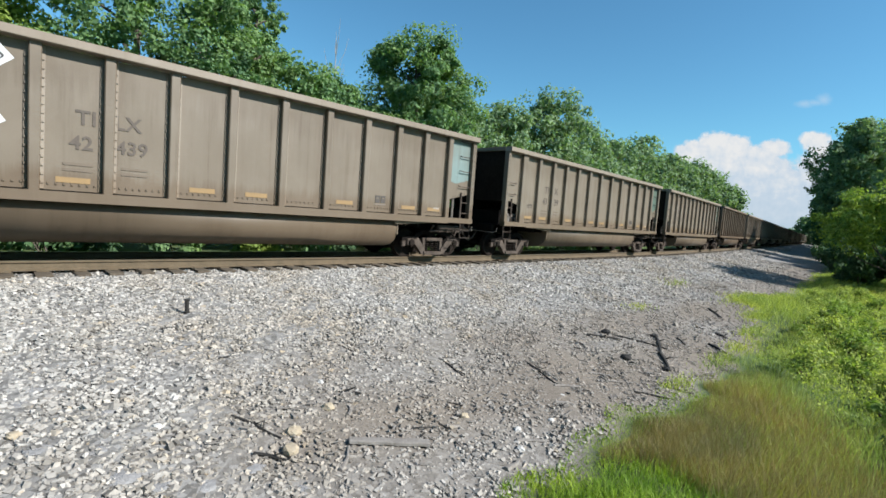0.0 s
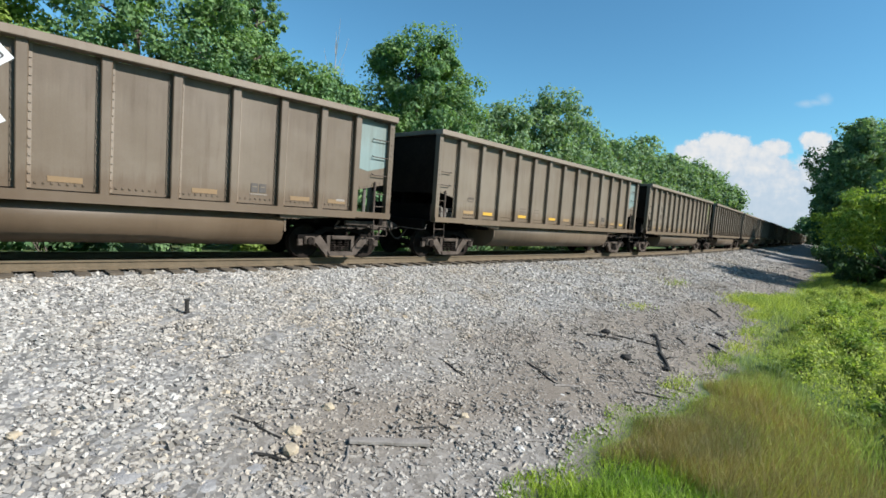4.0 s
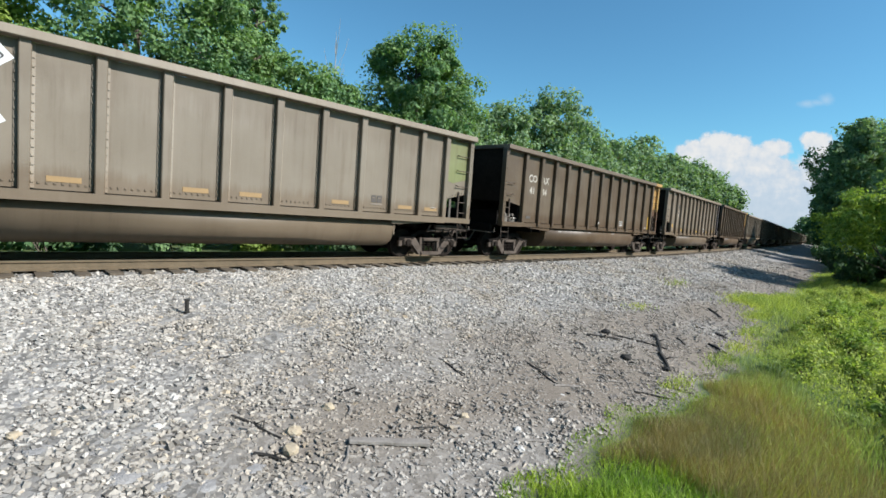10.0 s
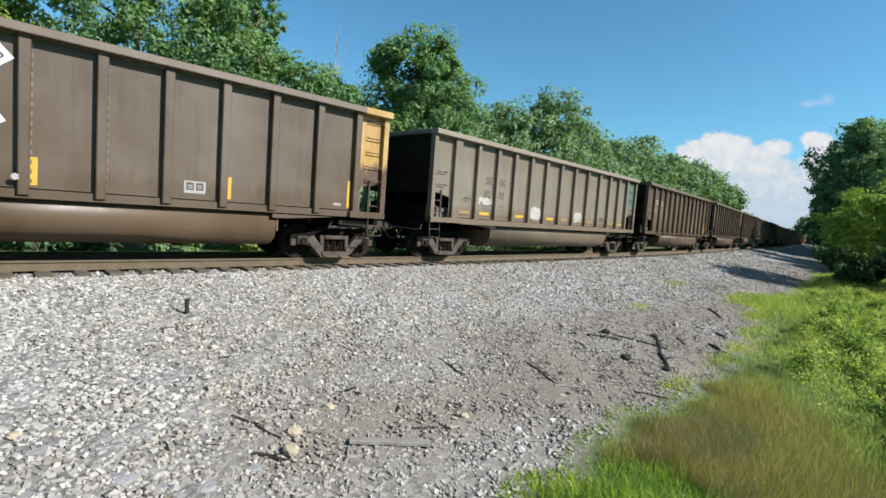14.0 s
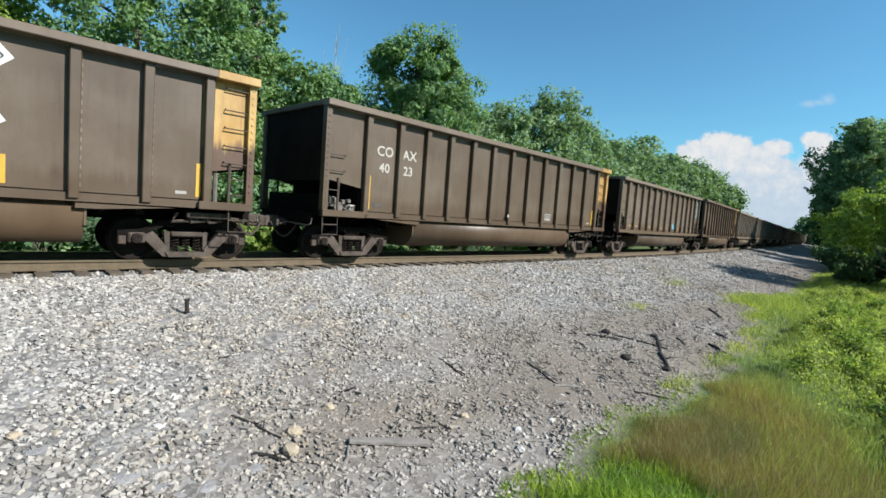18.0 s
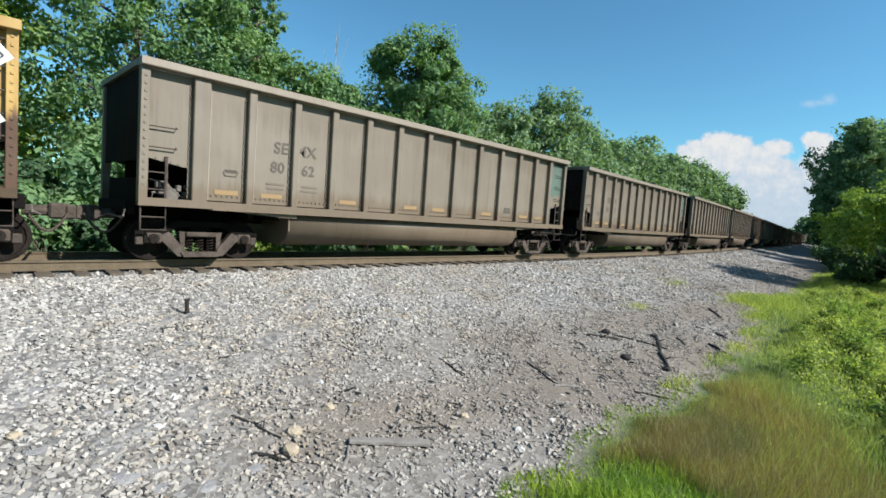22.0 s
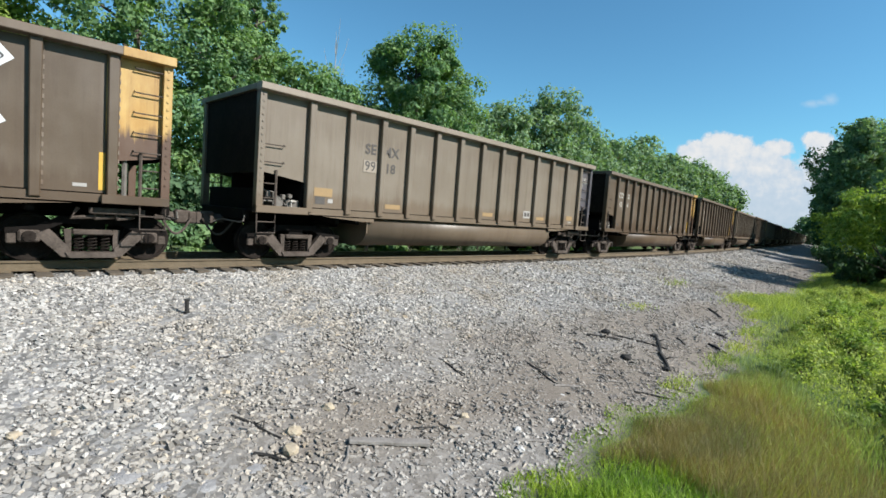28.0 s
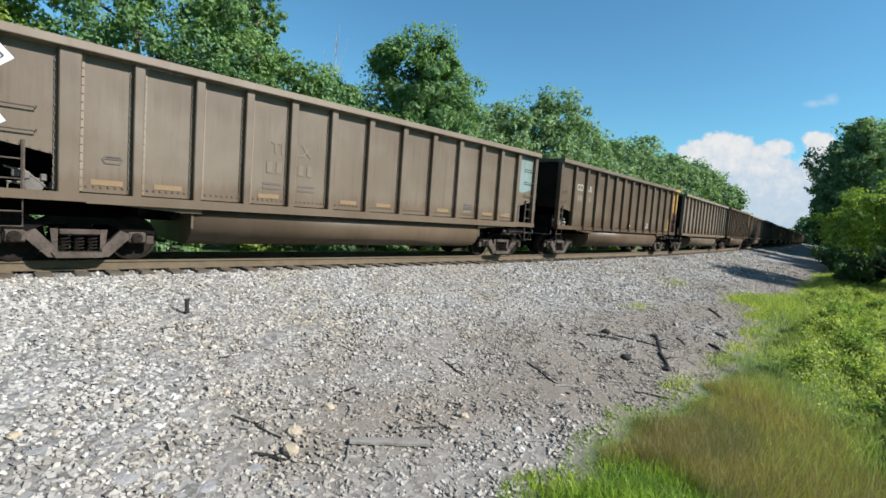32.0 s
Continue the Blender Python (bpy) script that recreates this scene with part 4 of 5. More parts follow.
def blades(rng, x, y, h, w, lean):
    """Grass blades: two quads each, bending to a tip."""
    k = len(x)
    z = height(x, y) - 0.02
    a = rng.uniform(0, 2 * math.pi, k)
    dx, dy = np.cos(a), np.sin(a)
    b = rng.uniform(0, 2 * math.pi, k)
    l = lean * h * rng.uniform(0.3, 1.3, k)
    lx, ly = np.cos(b) * l, np.sin(b) * l
    out = []
    for f, g in ((0, 1.0), (0.55, 0.75), (1.0, 0.12)):
        px, py, pz = x + lx * f * f, y + ly * f * f, z + h * f * (1 - 0.25 * f * lean)
        out.append((np.stack([px - dx * w * g, py - dy * w * g, pz], -1), np.stack([px + dx * w * g, py + dy * w * g, pz], -1)))
    v = np.stack([out[0][0], out[0][1], out[1][0], out[1][1], out[2][0], out[2][1]], 1)
    q = np.arange(k)[:, None, None] * 6 + np.array([[0, 1, 3, 2], [2, 3, 5, 4]])[None]
    return v.reshape(-1, 3), q.reshape(-1, 4)


def wave(x, y, a, b):
    return np.sin(x * a + y * b) * np.sin(y * a * 1.3 - x * b * 0.7 + 1.7)


def make_grass():
    rng = np.random.default_rng(21)

    def field(k, x0, x1, n0, n1):
        s = x0 + (x1 - x0) * rng.uniform(0, 1, k) ** 1.35
        n = rng.uniform(n0, n1, k)
        x, y, _ = offset(s, n)
        return x, y, n

    # bright young grass by the foot of the bank, close to the eye
    x, y, n = field(76000, 0.6, 9.0, -12.6, -8.8)
    edge = 5.15 + 0.45 * np.maximum(0, -10.3 - y) + 0.22 * np.sin(y * 4.2) + rng.normal(0, 0.14, len(x))
    k = (n < foot(x) + 0.06) & ((x < edge) | (n > foot(x) - 0.42 - rng.normal(0, 0.1, len(x))) & (x < 8.2)) & (np.hypot(x, y + 11.9) > 1.2) & (rng.uniform(size=len(x)) < np.clip((x - 0.9 + 0.5 * np.sin(y * 3)) / 1.9, 0, 1) * np.clip((y + 12.7) / 0.8, 0, 1))
    x, y = x[k], y[k]
    v, q = blades(rng, x, y, rng.uniform(0.10, 0.34, len(x)) * np.clip((foot(x) - beside(x, y)[1]) * 1.6, 0.45, 1) * np.clip((5.6 + 0.45 * np.maximum(0, -10.3 - y) - x) / 1.4, 0.6, 1), 0.0045, 0.55)
    tagged(new("lush_grass", bulk("lush_grass", v, q, GRASS_LUSH)), "fresh bright green grass at the foot of the bank", "grass", kind="stuff")
    # brown seeding grass
    x, y, n = field(120000, 4.4, 13.0, -11.9, -8.8)
    edge = 5.10 + 0.45 * np.maximum(0, -10.3 - y) + 0.22 * np.sin(y * 4.2)
    k = (x > edge + rng.normal(0, 0.12, len(x))) & (n < foot(x) - 0.34) & (x < 10.8 + 1.35 * (y + 9.1) + 0.6 * wave(x, y, 1.9, 1.1) + rng.normal(0, 0.45, len(x)))
    x, y = x[k], y[k]
    rise = np.clip((foot(x) - beside(x, y)[1]) / 0.9, 0.45, 1)
    green = rng.uniform(size=len(x)) < 0.13 + 0.16 * wave(x, y, 1.6, 1.1) + 0.5 * np.clip((x - 8.2) / 3, 0, 1)
    v, q = blades(rng, x[~green], y[~green], rng.uniform(0.14, 0.40, len(x))[~green] * rise[~green], 0.0017, 0.45)
    tagged(new("seeding_grass", bulk("seeding_grass", v, q, GRASS_SEED)), "brown feathery grass gone to seed", "grass", kind="stuff")
    v, q = blades(rng, x[green], y[green], rng.uniform(0.12, 0.42, len(x))[green] * rise[green], 0.0018, 0.5)
    tagged(new("mixed_grass", bulk("mixed_grass", v, q, GRASS_WEED)), "green grass stems among the seeding grass", "grass", kind="stuff")
    # green weeds of the meadow
    x, y, n = field(105000, 5.0, 45.0, -18.0, -7.2)
    k = rng.uniform(size=len(x)) < np.clip((x - 4.8 + wave(x, y, 1.1, 0.7)) / 1.8, 0, 1) * np.clip((n + 18) / 4, 0, 1)
    x, y, n = x[k], y[k], n[k]
    s, n1 = rng.uniform(-24, 16, 26000), -8.6 - 11 * rng.uniform(0, 1, 26000) ** 1.2
    x1, y1, _ = offset(s, n1)
    k = ((x1 < -0.6 + 0.5 * np.sin(y1 * 2)) | (y1 < -12.8)) & (rng.uniform(-26, -12, 26000) < s) & (np.hypot(x1, y1 + 11.9) > 0.9)
    x, y, n = np.append(x, x1[k]), np.append(y, y1[k]), np.append(n, n1[k])
    k = (n < foot(x)) & ((x > 10.4 + 1.35 * (y + 9.1) + 0.6 * wave(x, y, 1.9, 1.1) + rng.normal(0, 0.4, len(x))) | (x < 0) | (y < -12.2) | (rng.uniform(size=len(x)) < 0.26 + 0.35 * wave(x, y, 1.4, 0.9)))
    x, y = x[k], y[k]
    far = np.clip(x / 12, 0.9, 2.6)
    v, q = blades(rng, x, y, rng.uniform(0.18, 0.58, len(x)) * (1 + 0.4 * wave(x, y, 0.8, 0.6)) * np.clip((foot(x) - beside(x, y)[1]) / 1.2, 0.35, 1), 0.0036 * far, 0.5)
    tagged(new("meadow_grass", bulk("meadow_grass", v, q, GRASS_WEED)), "tall green meadow grass and weeds", "grass", kind="stuff")
    # broad-leaved weeds
    cs, rs = [], []
    for _ in range(460):
        s = rng.uniform(6.5, 34)
        n = rng.uniform(-16, -9.6)
        xx, yy, _ = offset(s, n)
        if xx < 10.9 + 1.35 * (yy + 9.1) + rng.normal(0, 0.2):
            continue
        cs.append((xx, yy, float(height(np.array([xx]), np.array([yy]))[0]) + rng.uniform(0.2, 0.55)))
        rs.append(rng.uniform(0.16, 0.34))
    tagged(new("broad_weeds", leaf_mesh("broad_weeds", leaf_cloud(rng, cs, rs, 120, 0.021, 1.0), GRASS_WEED)), "broad-leaved green weeds in the meadow", "weeds", kind="stuff")
    # thin yellow-green tufts climbing the bank: place, reach along and across, blades
    xs, ys = [], []
    for px0, py0, rx, ry, k in ((20.6, -6.9, 1.7, 0.55, 2600), (23.5, -7.2, 1.6, 0.4, 900), (17.6, -7.9, 1.3, 0.35, 700), (20.2, -4.4, 1.0, 0.35, 150), (13.2, -6.1, 0.55, 0.25, 110), (8.1, -9.05, 0.5, 0.16, 240), (10.6, -8.95, 0.8, 0.2, 320), (14.6, -8.5, 0.9, 0.25, 420), (12.4, -8.75, 0.7, 0.2, 200)):
        xs.append(rng.normal(px0, rx * 0.55, k))
        ys.append(rng.normal(py0, ry * 0.55, k))
    x, y = np.concatenate(xs), np.concatenate(ys)
    v, q = blades(rng, x, y, rng.uniform(0.06, 0.20, len(x)), 0.0035 + 0.00025 * x, 0.6)
    tagged(new("bank_tufts", bulk("bank_tufts", v, q, GRASS_WEED)), "thin green tufts on the stony bank", "grass", kind="stuff")


make_grass()

# ---------------------------------------------------------------- clouds


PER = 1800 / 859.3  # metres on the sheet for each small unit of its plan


def cloud_material(heaps, name, edge=0.55):
    """Soft white heaps on a clear sheet: each heap is a place, a width and a height on the sheet."""
    m = bpy.data.materials.new(name)
    m.use_nodes = True
    t = m.node_tree
    t.nodes.remove(t.nodes["Principled BSDF"])
    co = t.nodes.new("ShaderNodeTexCoord")
    sep = t.nodes.new("ShaderNodeSeparateXYZ")
    t.links.new(co.outputs["Object"], sep.inputs[0])

    def calc(op, a, b=None):
        n = t.nodes.new("ShaderNodeMath")
        n.operation = op
        for i, v in enumerate((a, b)):
            if v is None:
                continue
            if hasattr(v, "is_linked"):
                t.links.new(v, n.inputs[i])
            else:
                n.inputs[i].default_value = v
        return n.outputs[0]

    best = None
    for cx, cy, rx, ry in heaps:
        a = calc("DIVIDE", calc("SUBTRACT", sep.outputs[0], cx * PER), rx * PER)
        b = calc("DIVIDE", calc("SUBTRACT", sep.outputs[1], cy * PER), ry * PER)
        d = calc("SUBTRACT", 1.0, calc("SQRT", calc("ADD", calc("MULTIPLY", a, a), calc("MULTIPLY", b, b))))
        best = d if best is None else calc("MAXIMUM", best, d)
    n1 = noise_node(t, 0.030 / PER * 2, 8, 0.58)
    n2 = noise_node(t, 0.007 / PER * 2, 4, 0.6)
    body = calc("ADD", best, calc("MULTIPLY", calc("SUBTRACT", n1, 0.5), 0.95))
    body = calc("ADD", body, calc("MULTIPLY", calc("SUBTRACT", n2, 0.5), 0.5))
    alpha = ramp(t, calc("DIVIDE", body, edge), [(0.03, (0, 0, 0)), (1.0, (0.97, 0.97, 0.97))])
    # sunlit tops and bluish shaded bases are painted into the sheet's glow
    tone = ramp(t, calc("ADD", calc("MULTIPLY", calc("SUBTRACT", sep.outputs[1], 60 * PER), 0.0032 / PER), calc("ADD", calc("MULTIPLY", body, 0.25), calc("MULTIPLY", n1, 0.45))), [(0.22, (0.60, 0.74, 0.89)), (0.52, (0.70, 0.81, 0.94)), (0.82, (1.0, 1.0, 1.0))])
    em = t.nodes.new("ShaderNodeEmission")
    t.links.new(tone, em.inputs["Color"])
    em.inputs["Strength"].default_value = 0.415
    cl = t.nodes.new("ShaderNodeBsdfTransparent")
    mx = t.nodes.new("ShaderNodeMixShader")
    t.links.new(alpha, mx.inputs[0])
    t.links.new(cl.outputs[0], mx.inputs[1])
    t.links.new(em.outputs[0], mx.inputs[2])
    t.links.new(mx.outputs[0], t.nodes["Material Output"].inputs["Surface"])
    return m


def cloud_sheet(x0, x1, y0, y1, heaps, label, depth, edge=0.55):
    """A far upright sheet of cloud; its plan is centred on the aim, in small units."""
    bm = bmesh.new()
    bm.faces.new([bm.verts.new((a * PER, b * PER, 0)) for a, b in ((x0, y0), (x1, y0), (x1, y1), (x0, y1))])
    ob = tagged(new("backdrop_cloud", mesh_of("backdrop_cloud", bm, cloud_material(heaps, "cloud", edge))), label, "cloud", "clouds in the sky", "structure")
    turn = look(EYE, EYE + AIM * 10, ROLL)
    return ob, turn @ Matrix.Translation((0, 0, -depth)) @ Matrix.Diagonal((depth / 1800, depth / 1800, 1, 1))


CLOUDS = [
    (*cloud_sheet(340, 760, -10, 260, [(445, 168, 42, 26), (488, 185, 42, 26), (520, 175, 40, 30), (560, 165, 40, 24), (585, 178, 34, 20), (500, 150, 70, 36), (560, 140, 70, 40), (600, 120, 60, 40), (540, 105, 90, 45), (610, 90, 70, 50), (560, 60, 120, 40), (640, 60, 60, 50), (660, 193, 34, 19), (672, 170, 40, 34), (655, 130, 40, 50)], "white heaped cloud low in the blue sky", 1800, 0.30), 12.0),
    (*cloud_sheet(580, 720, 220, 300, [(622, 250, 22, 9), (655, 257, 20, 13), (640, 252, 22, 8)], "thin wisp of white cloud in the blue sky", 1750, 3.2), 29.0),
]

# ---------------------------------------------------------------- crossing sign


def text_mesh(body, size, depth, mat, align="CENTER", spacing=1.0, bold=0.0):
    cu = bpy.data.curves.new("text", "FONT")
    cu.body, cu.size, cu.extrude, cu.align_x, cu.align_y, cu.space_character = body, size, depth, align, "CENTER", spacing
    cu.resolution_u, cu.offset = 3, bold * size
    ob = bpy.data.objects.new("text", cu)
    me = bpy.data.meshes.new_from_object(ob)
    bpy.data.objects.remove(ob)
    me.materials.clear()
    me.materials.append(mat)
    return me


def crossing_sign():
    x0, y0 = -0.27, -4.0
    g = float(height(np.array([x0]), np.array([y0]))[0])
    sgn = tagged(new("crossing_sign"), "white X-shaped railroad crossing sign on a post", "sign")
    sgn.location = (x0, y0, g)
    part("post", tube(bmesh.new(), [(0, 0.05, -0.3), (0, 0.05, 3.7)], 0.045, 10), GALV, sgn)
    zc = 2.50 - g
    for k, (ang, word) in enumerate(((48, "CROSSING"), (-48, "RAILROAD"))):
        b = part("board", box(bmesh.new(), -0.61, 0.61, -0.006 - 0.012 * k, 0.004 - 0.012 * k, -0.114, 0.114, 0.002), SIGNWHITE, sgn)
        b.matrix_basis = Matrix.Translation((0, 0, zc)) @ Matrix.Rotation(radians(-ang + 5.5), 4, "Y")
        me = text_mesh(word, 0.19, 0.001, SIGNBLACK, spacing=1.05)
        wide = max(v.co.x for v in me.vertices) - min(v.co.x for v in me.vertices)
        me.transform(Matrix.Diagonal((1.10 / wide, 1, 1, 1)))
        t = part("lettering", me, None, b)
        t.matrix_basis = Matrix.Translation((0, -0.0085 - 0.012 * k, 0)) @ Matrix.Rotation(radians(90), 4, "X")


crossing_sign()


# ---------------------------------------------------------------- things lying on the bank


def drop(x, y, up=0.0):
    return float(height(np.array([x]), np.array([y]))[0]) + up


def stick(name, a, b, r, mat, label, bend=0.03, branch=0):
    ob = tagged(new(name), label, "driftwood", "wood lying on the bank")
    ax, ay = a
    bx, by = b
    pts = []
    for k in range(6):
        f = k / 5
        x, y = ax + (bx - ax) * f, ay + (by - ay) * f
        pts.append((x + bend * math.sin(f * 5), y + bend * math.cos(f * 4), drop(x, y, r * 0.7)))
    ob.location = pts[0]
    loc = [tuple(Vector(p) - Vector(pts[0])) for p in pts]
    part("wood", tube(bmesh.new(), loc, r, 6, r * 0.55), mat, ob)
    for k in range(branch):
        p = Vector(loc[2 + k])
        part("twig", tube(bmesh.new(), [p, p + Vector((0.06, -0.10 + 0.2 * (k % 2), 0.06))], r * 0.5, 5, r * 0.2), mat, ob)


for a, b, r, mat, label, br in (
    ((1.85, -4.26), (2.27, -4.25), 0.022, BURNT, "dark broken stick lying on the stones", 0),
    ((2.40, -8.26), (2.68, -7.95), 0.022, DRYWOOD, "short grey weathered branch on the stones", 0),
    ((9.07, -6.89), (9.48, -7.43), 0.03, BURNT, "charred black branch on the bank", 1),
    ((9.55, -7.05), (10.0, -8.14), 0.025, BURNT, "thin dark branch on the bank", 2),
    ((10.86, -7.56), (9.52, -8.20), 0.04, BURNT, "charred black branch on the bank", 2),
    ((9.45, -8.24), (8.73, -8.69), 0.04, BURNT, "charred black branch on the bank", 1),
    ((16.18, -6.92), (15.43, -7.48), 0.035, BURNT, "dark branch lying on the bank", 1),
    ((13.12, -8.09), (12.91, -8.45), 0.035, BURNT, "dark branch lying on the bank", 1),
    ((11.64, -8.41), (11.34, -8.82), 0.035, BURNT, "dark branch lying on the bank", 0),
    ((11.34, -8.72), (11.75, -8.85), 0.03, DRYWOOD, "pale weathered branch on the bank", 0),
    ((5.16, -6.59), (5.12, -7.16), 0.018, BURNT, "thin dark twig on the stones", 1),
    ((7.15, -8.83), (7.48, -9.25), 0.02, BURNT, "thin dark twig at the grass edge", 0),
    ((1.86, -7.00), (2.17, -7.52), 0.018, BURNT, "thin dark twig on the stones", 2),
    ((1.83, -7.66), (2.11, -7.89), 0.02, BURNT, "thin dark twig on the stones", 1),
    ((6.48, -7.26), (6.21, -8.05), 0.018, BURNT, "thin dark twig on the bank", 2),
    ((6.10, -8.10), (6.45, -8.28), 0.022, DRYWOOD, "pale weathered stick on the bank", 0),
    ((4.40, -8.75), (4.75, -8.92), 0.025, DRYWOOD, "pale weathered stick near the grass", 0),
    ((3.85, -9.05), (4.12, -8.98), 0.035, DRYWOOD, "pale weathered stick near the grass", 0),
    ((2.95, -7.50), (3.10, -7.28), 0.022, DRYWOOD, "short pale stick on the stones", 0),
    ((11.30, -7.86), (10.92, -8.15), 0.025, BURNT, "thin dark twig on the bank", 1),
    ((7.2, -8.05), (7.55, -8.35), 0.018, DRYWOOD, "pale weathered twig on the bank", 0),
    ((7.0, -8.30), (7.45, -8.50), 0.016, DRYWOOD, "pale weathered twig on the bank", 0),
    ((5.6, -8.45), (5.85, -8.62), 0.02, DRYWOOD, "pale weathered twig on the bank", 0),
):
    stick("branch", a, b, r, mat, label, 0.02, br)


def plank():
    a, b = Vector((2.70, -7.90, drop(2.70, -7.90, 0.035))), Vector((3.43, -8.33, drop(3.43, -8.33, 0.035)))
    bm = box(bmesh.new(), 0, (b - a).length, -0.05, 0.05, -0.02, 0.02, 0.006)
    bmesh.ops.subdivide_edges(bm, edges=[e for e in bm.edges if e.calc_length() > 0.3], cuts=6)
    for v in bm.verts:
        v.co += noise.noise_vector(v.co * 9) * 0.012
    ob = tagged(new("plank", mesh_of("plank", bm, DRYWOOD)), "split grey weathered board lying on the stones", "wood")
    d = b - a
    ob.matrix_world = Matrix.Translation(a) @ d.to_track_quat("X", "Z").to_matrix().to_4x4()


plank()


def lump(name, x, y, size, flat, mat, label, seed, up=0.3):
    rng = np.random.default_rng(seed)
    bm = bmesh.new()
    bmesh.ops.create_icosphere(bm, subdivisions=2, radius=size)
    for v in bm.verts:
        v.co += noise.noise_vector(v.co * (1.6 / size) + Vector((seed, 0, 0))) * size * 0.42
        v.co.z *= flat
    ob = tagged(new(name, mesh_of(name, bm, mat)), label, "rock")
    ob.location = (x, y, drop(x, y, size * flat * up))
    ob.rotation_euler = (0, 0, rng.uniform(0, 6))


LIME_ROCK = simple("pale_buff_rock", (0.258, 0.204, 0.136), (0.394, 0.333, 0.245), 0.9, 0, 9, 0.5)
SLAB_ROCK = simple("blue_grey_slab", (0.177, 0.17, 0.167), (0.299, 0.289, 0.279), 0.9, 0, 12, 0.9)
WHITE_ROCK = simple("white_rock", (0.374, 0.36, 0.34), (0.51, 0.49, 0.462), 0.9, 0, 9, 0.4)
for i, (x, y, s) in enumerate(((2.84, -7.23, 0.075), (2.31, -7.48, 0.085), (2.15, -7.74, 0.085), (4.21, -8.06, 0.06), (0.2, -6.47, 0.06))):
    lump("rock", x, y, s, 0.6, LIME_ROCK, "buff yellow rock among grey stones", i + 1)
for i, (x, y, s) in enumerate(((0.83, -7.51, 0.17), (0.38, -5.56, 0.15), (1.76, -7.82, 0.13), (0.35, -6.79, 0.15), (1.32, -7.88, 0.15), (0.25, -5.85, 0.12), (0.75, -7.05, 0.12), (1.05, -7.75, 0.12), (0.9, -6.4, 0.09), (3.3, -8.75, 0.07), (2.0, -8.3, 0.1))):
    lump("slab", x, y, s * 0.72, 0.24, SLAB_ROCK, "flat grey slab among the stones", i + 20, -0.15)
for i, (x, y, s) in enumerate(((4.60, -8.58, 0.045), (4.32, -8.85, 0.05), (5.15, -8.68, 0.04), (5.9, -8.35, 0.035), (1.2, -6.9, 0.045), (3.1, -6.6, 0.04))):
    lump("rock", x, y, s, 0.7, WHITE_ROCK, "small white rock on the bank", i + 40)
for i, (x, y, s) in enumerate(((9.62, -7.0, 0.13), (8.47, -8.02, 0.12), (10.75, -7.55, 0.10), (8.70, -8.66, 0.09))):
    lump("charred_stump", x, y, s * 0.8, 0.6, BURNT, "charred black lump of wood on the bank", i + 60, 0.5)


def stub():
    z = drop(2.34, -3.67)
    ob = tagged(new("marker_stub"), "short dark stake standing in the stones", "stake")
    ob.location = (2.34, -3.67, z)
    part("stake", tube(bmesh.new(), [(0, 0, -0.12), (0.005, 0, 0.10), (0, 0, 0.235)], 0.036, 7, 0.032), BURNT, ob)
    part("cap", box(bmesh.new(), -0.04, 0.04, -0.04, 0.04, 0.225, 0.25, 0.008), BURNT, ob)


stub()


def wood_chips():
    """Splinters and twigs strewn over the lower bank."""
    rng = np.random.default_rng(61)
    for name, mat, k, lo, hi, label in (("wood_splinters", DRYWOOD, 230, 0.03, 0.11, "pale dry splinters strewn over the bank"), ("twigs", BURNT, 50, 0.03, 0.10, "dark twigs strewn over the bank")):
        s, n = rng.uniform(1.5, 14, k * 4), rng.uniform(-9.0, -5.0, k * 4)
        x, y, _ = offset(s, n)
        ok = (rng.uniform(size=k * 4) < earth(x, n) * 1.1) & (n > foot(x) + 0.1)
        x, y = x[ok][:k], y[ok][:k]
        k = len(x)
        half = np.stack([rng.uniform(lo, hi, k), rng.uniform(0.005, 0.014, k), rng.uniform(0.003, 0.008, k)], -1)
        a, up = rng.uniform(0, 6.28, k), rng.normal(0, 0.12, k)
        v = CUBE[None] * half[:, None, :] * rng.uniform(0.7, 1.1, (k, 8, 3))
        zz = v[:, :, 2] + v[:, :, 0] * np.sin(up)[:, None]
        c, sn = np.cos(a)[:, None], np.sin(a)[:, None]
        v = np.stack([v[:, :, 0] * c - v[:, :, 1] * sn, v[:, :, 0] * sn + v[:, :, 1] * c, zz], -1) + np.stack([x, y, height(x, y) + 0.028], -1)[:, None, :]
        tagged(new(name, bulk(name, v.reshape(-1, 3), (np.arange(k)[:, None, None] * 8 + CUBE_Q[None]).reshape(-1, 4), mat)), label, "debris", kind="stuff")


wood_chips()

# ---------------------------------------------------------------- the train
DUN = (0.134, 0.105, 0.075)
TAN, TAN2, BROWN, DUSK = (0.133, 0.106, 0.077), (0.139, 0.114, 0.084), (0.069, 0.0455, 0.0258), (0.100, 0.073, 0.048)
TEAL, BLUEGREY, LIME, OCHRE, ORANGE, SLATE, MAROON = (0.071, 0.112, 0.088), (0.143, 0.197, 0.19), (0.128, 0.141, 0.054), (0.43, 0.285, 0.088), (0.40, 0.258, 0.085), (0.065, 0.058, 0.065), (0.082, 0.044, 0.034)
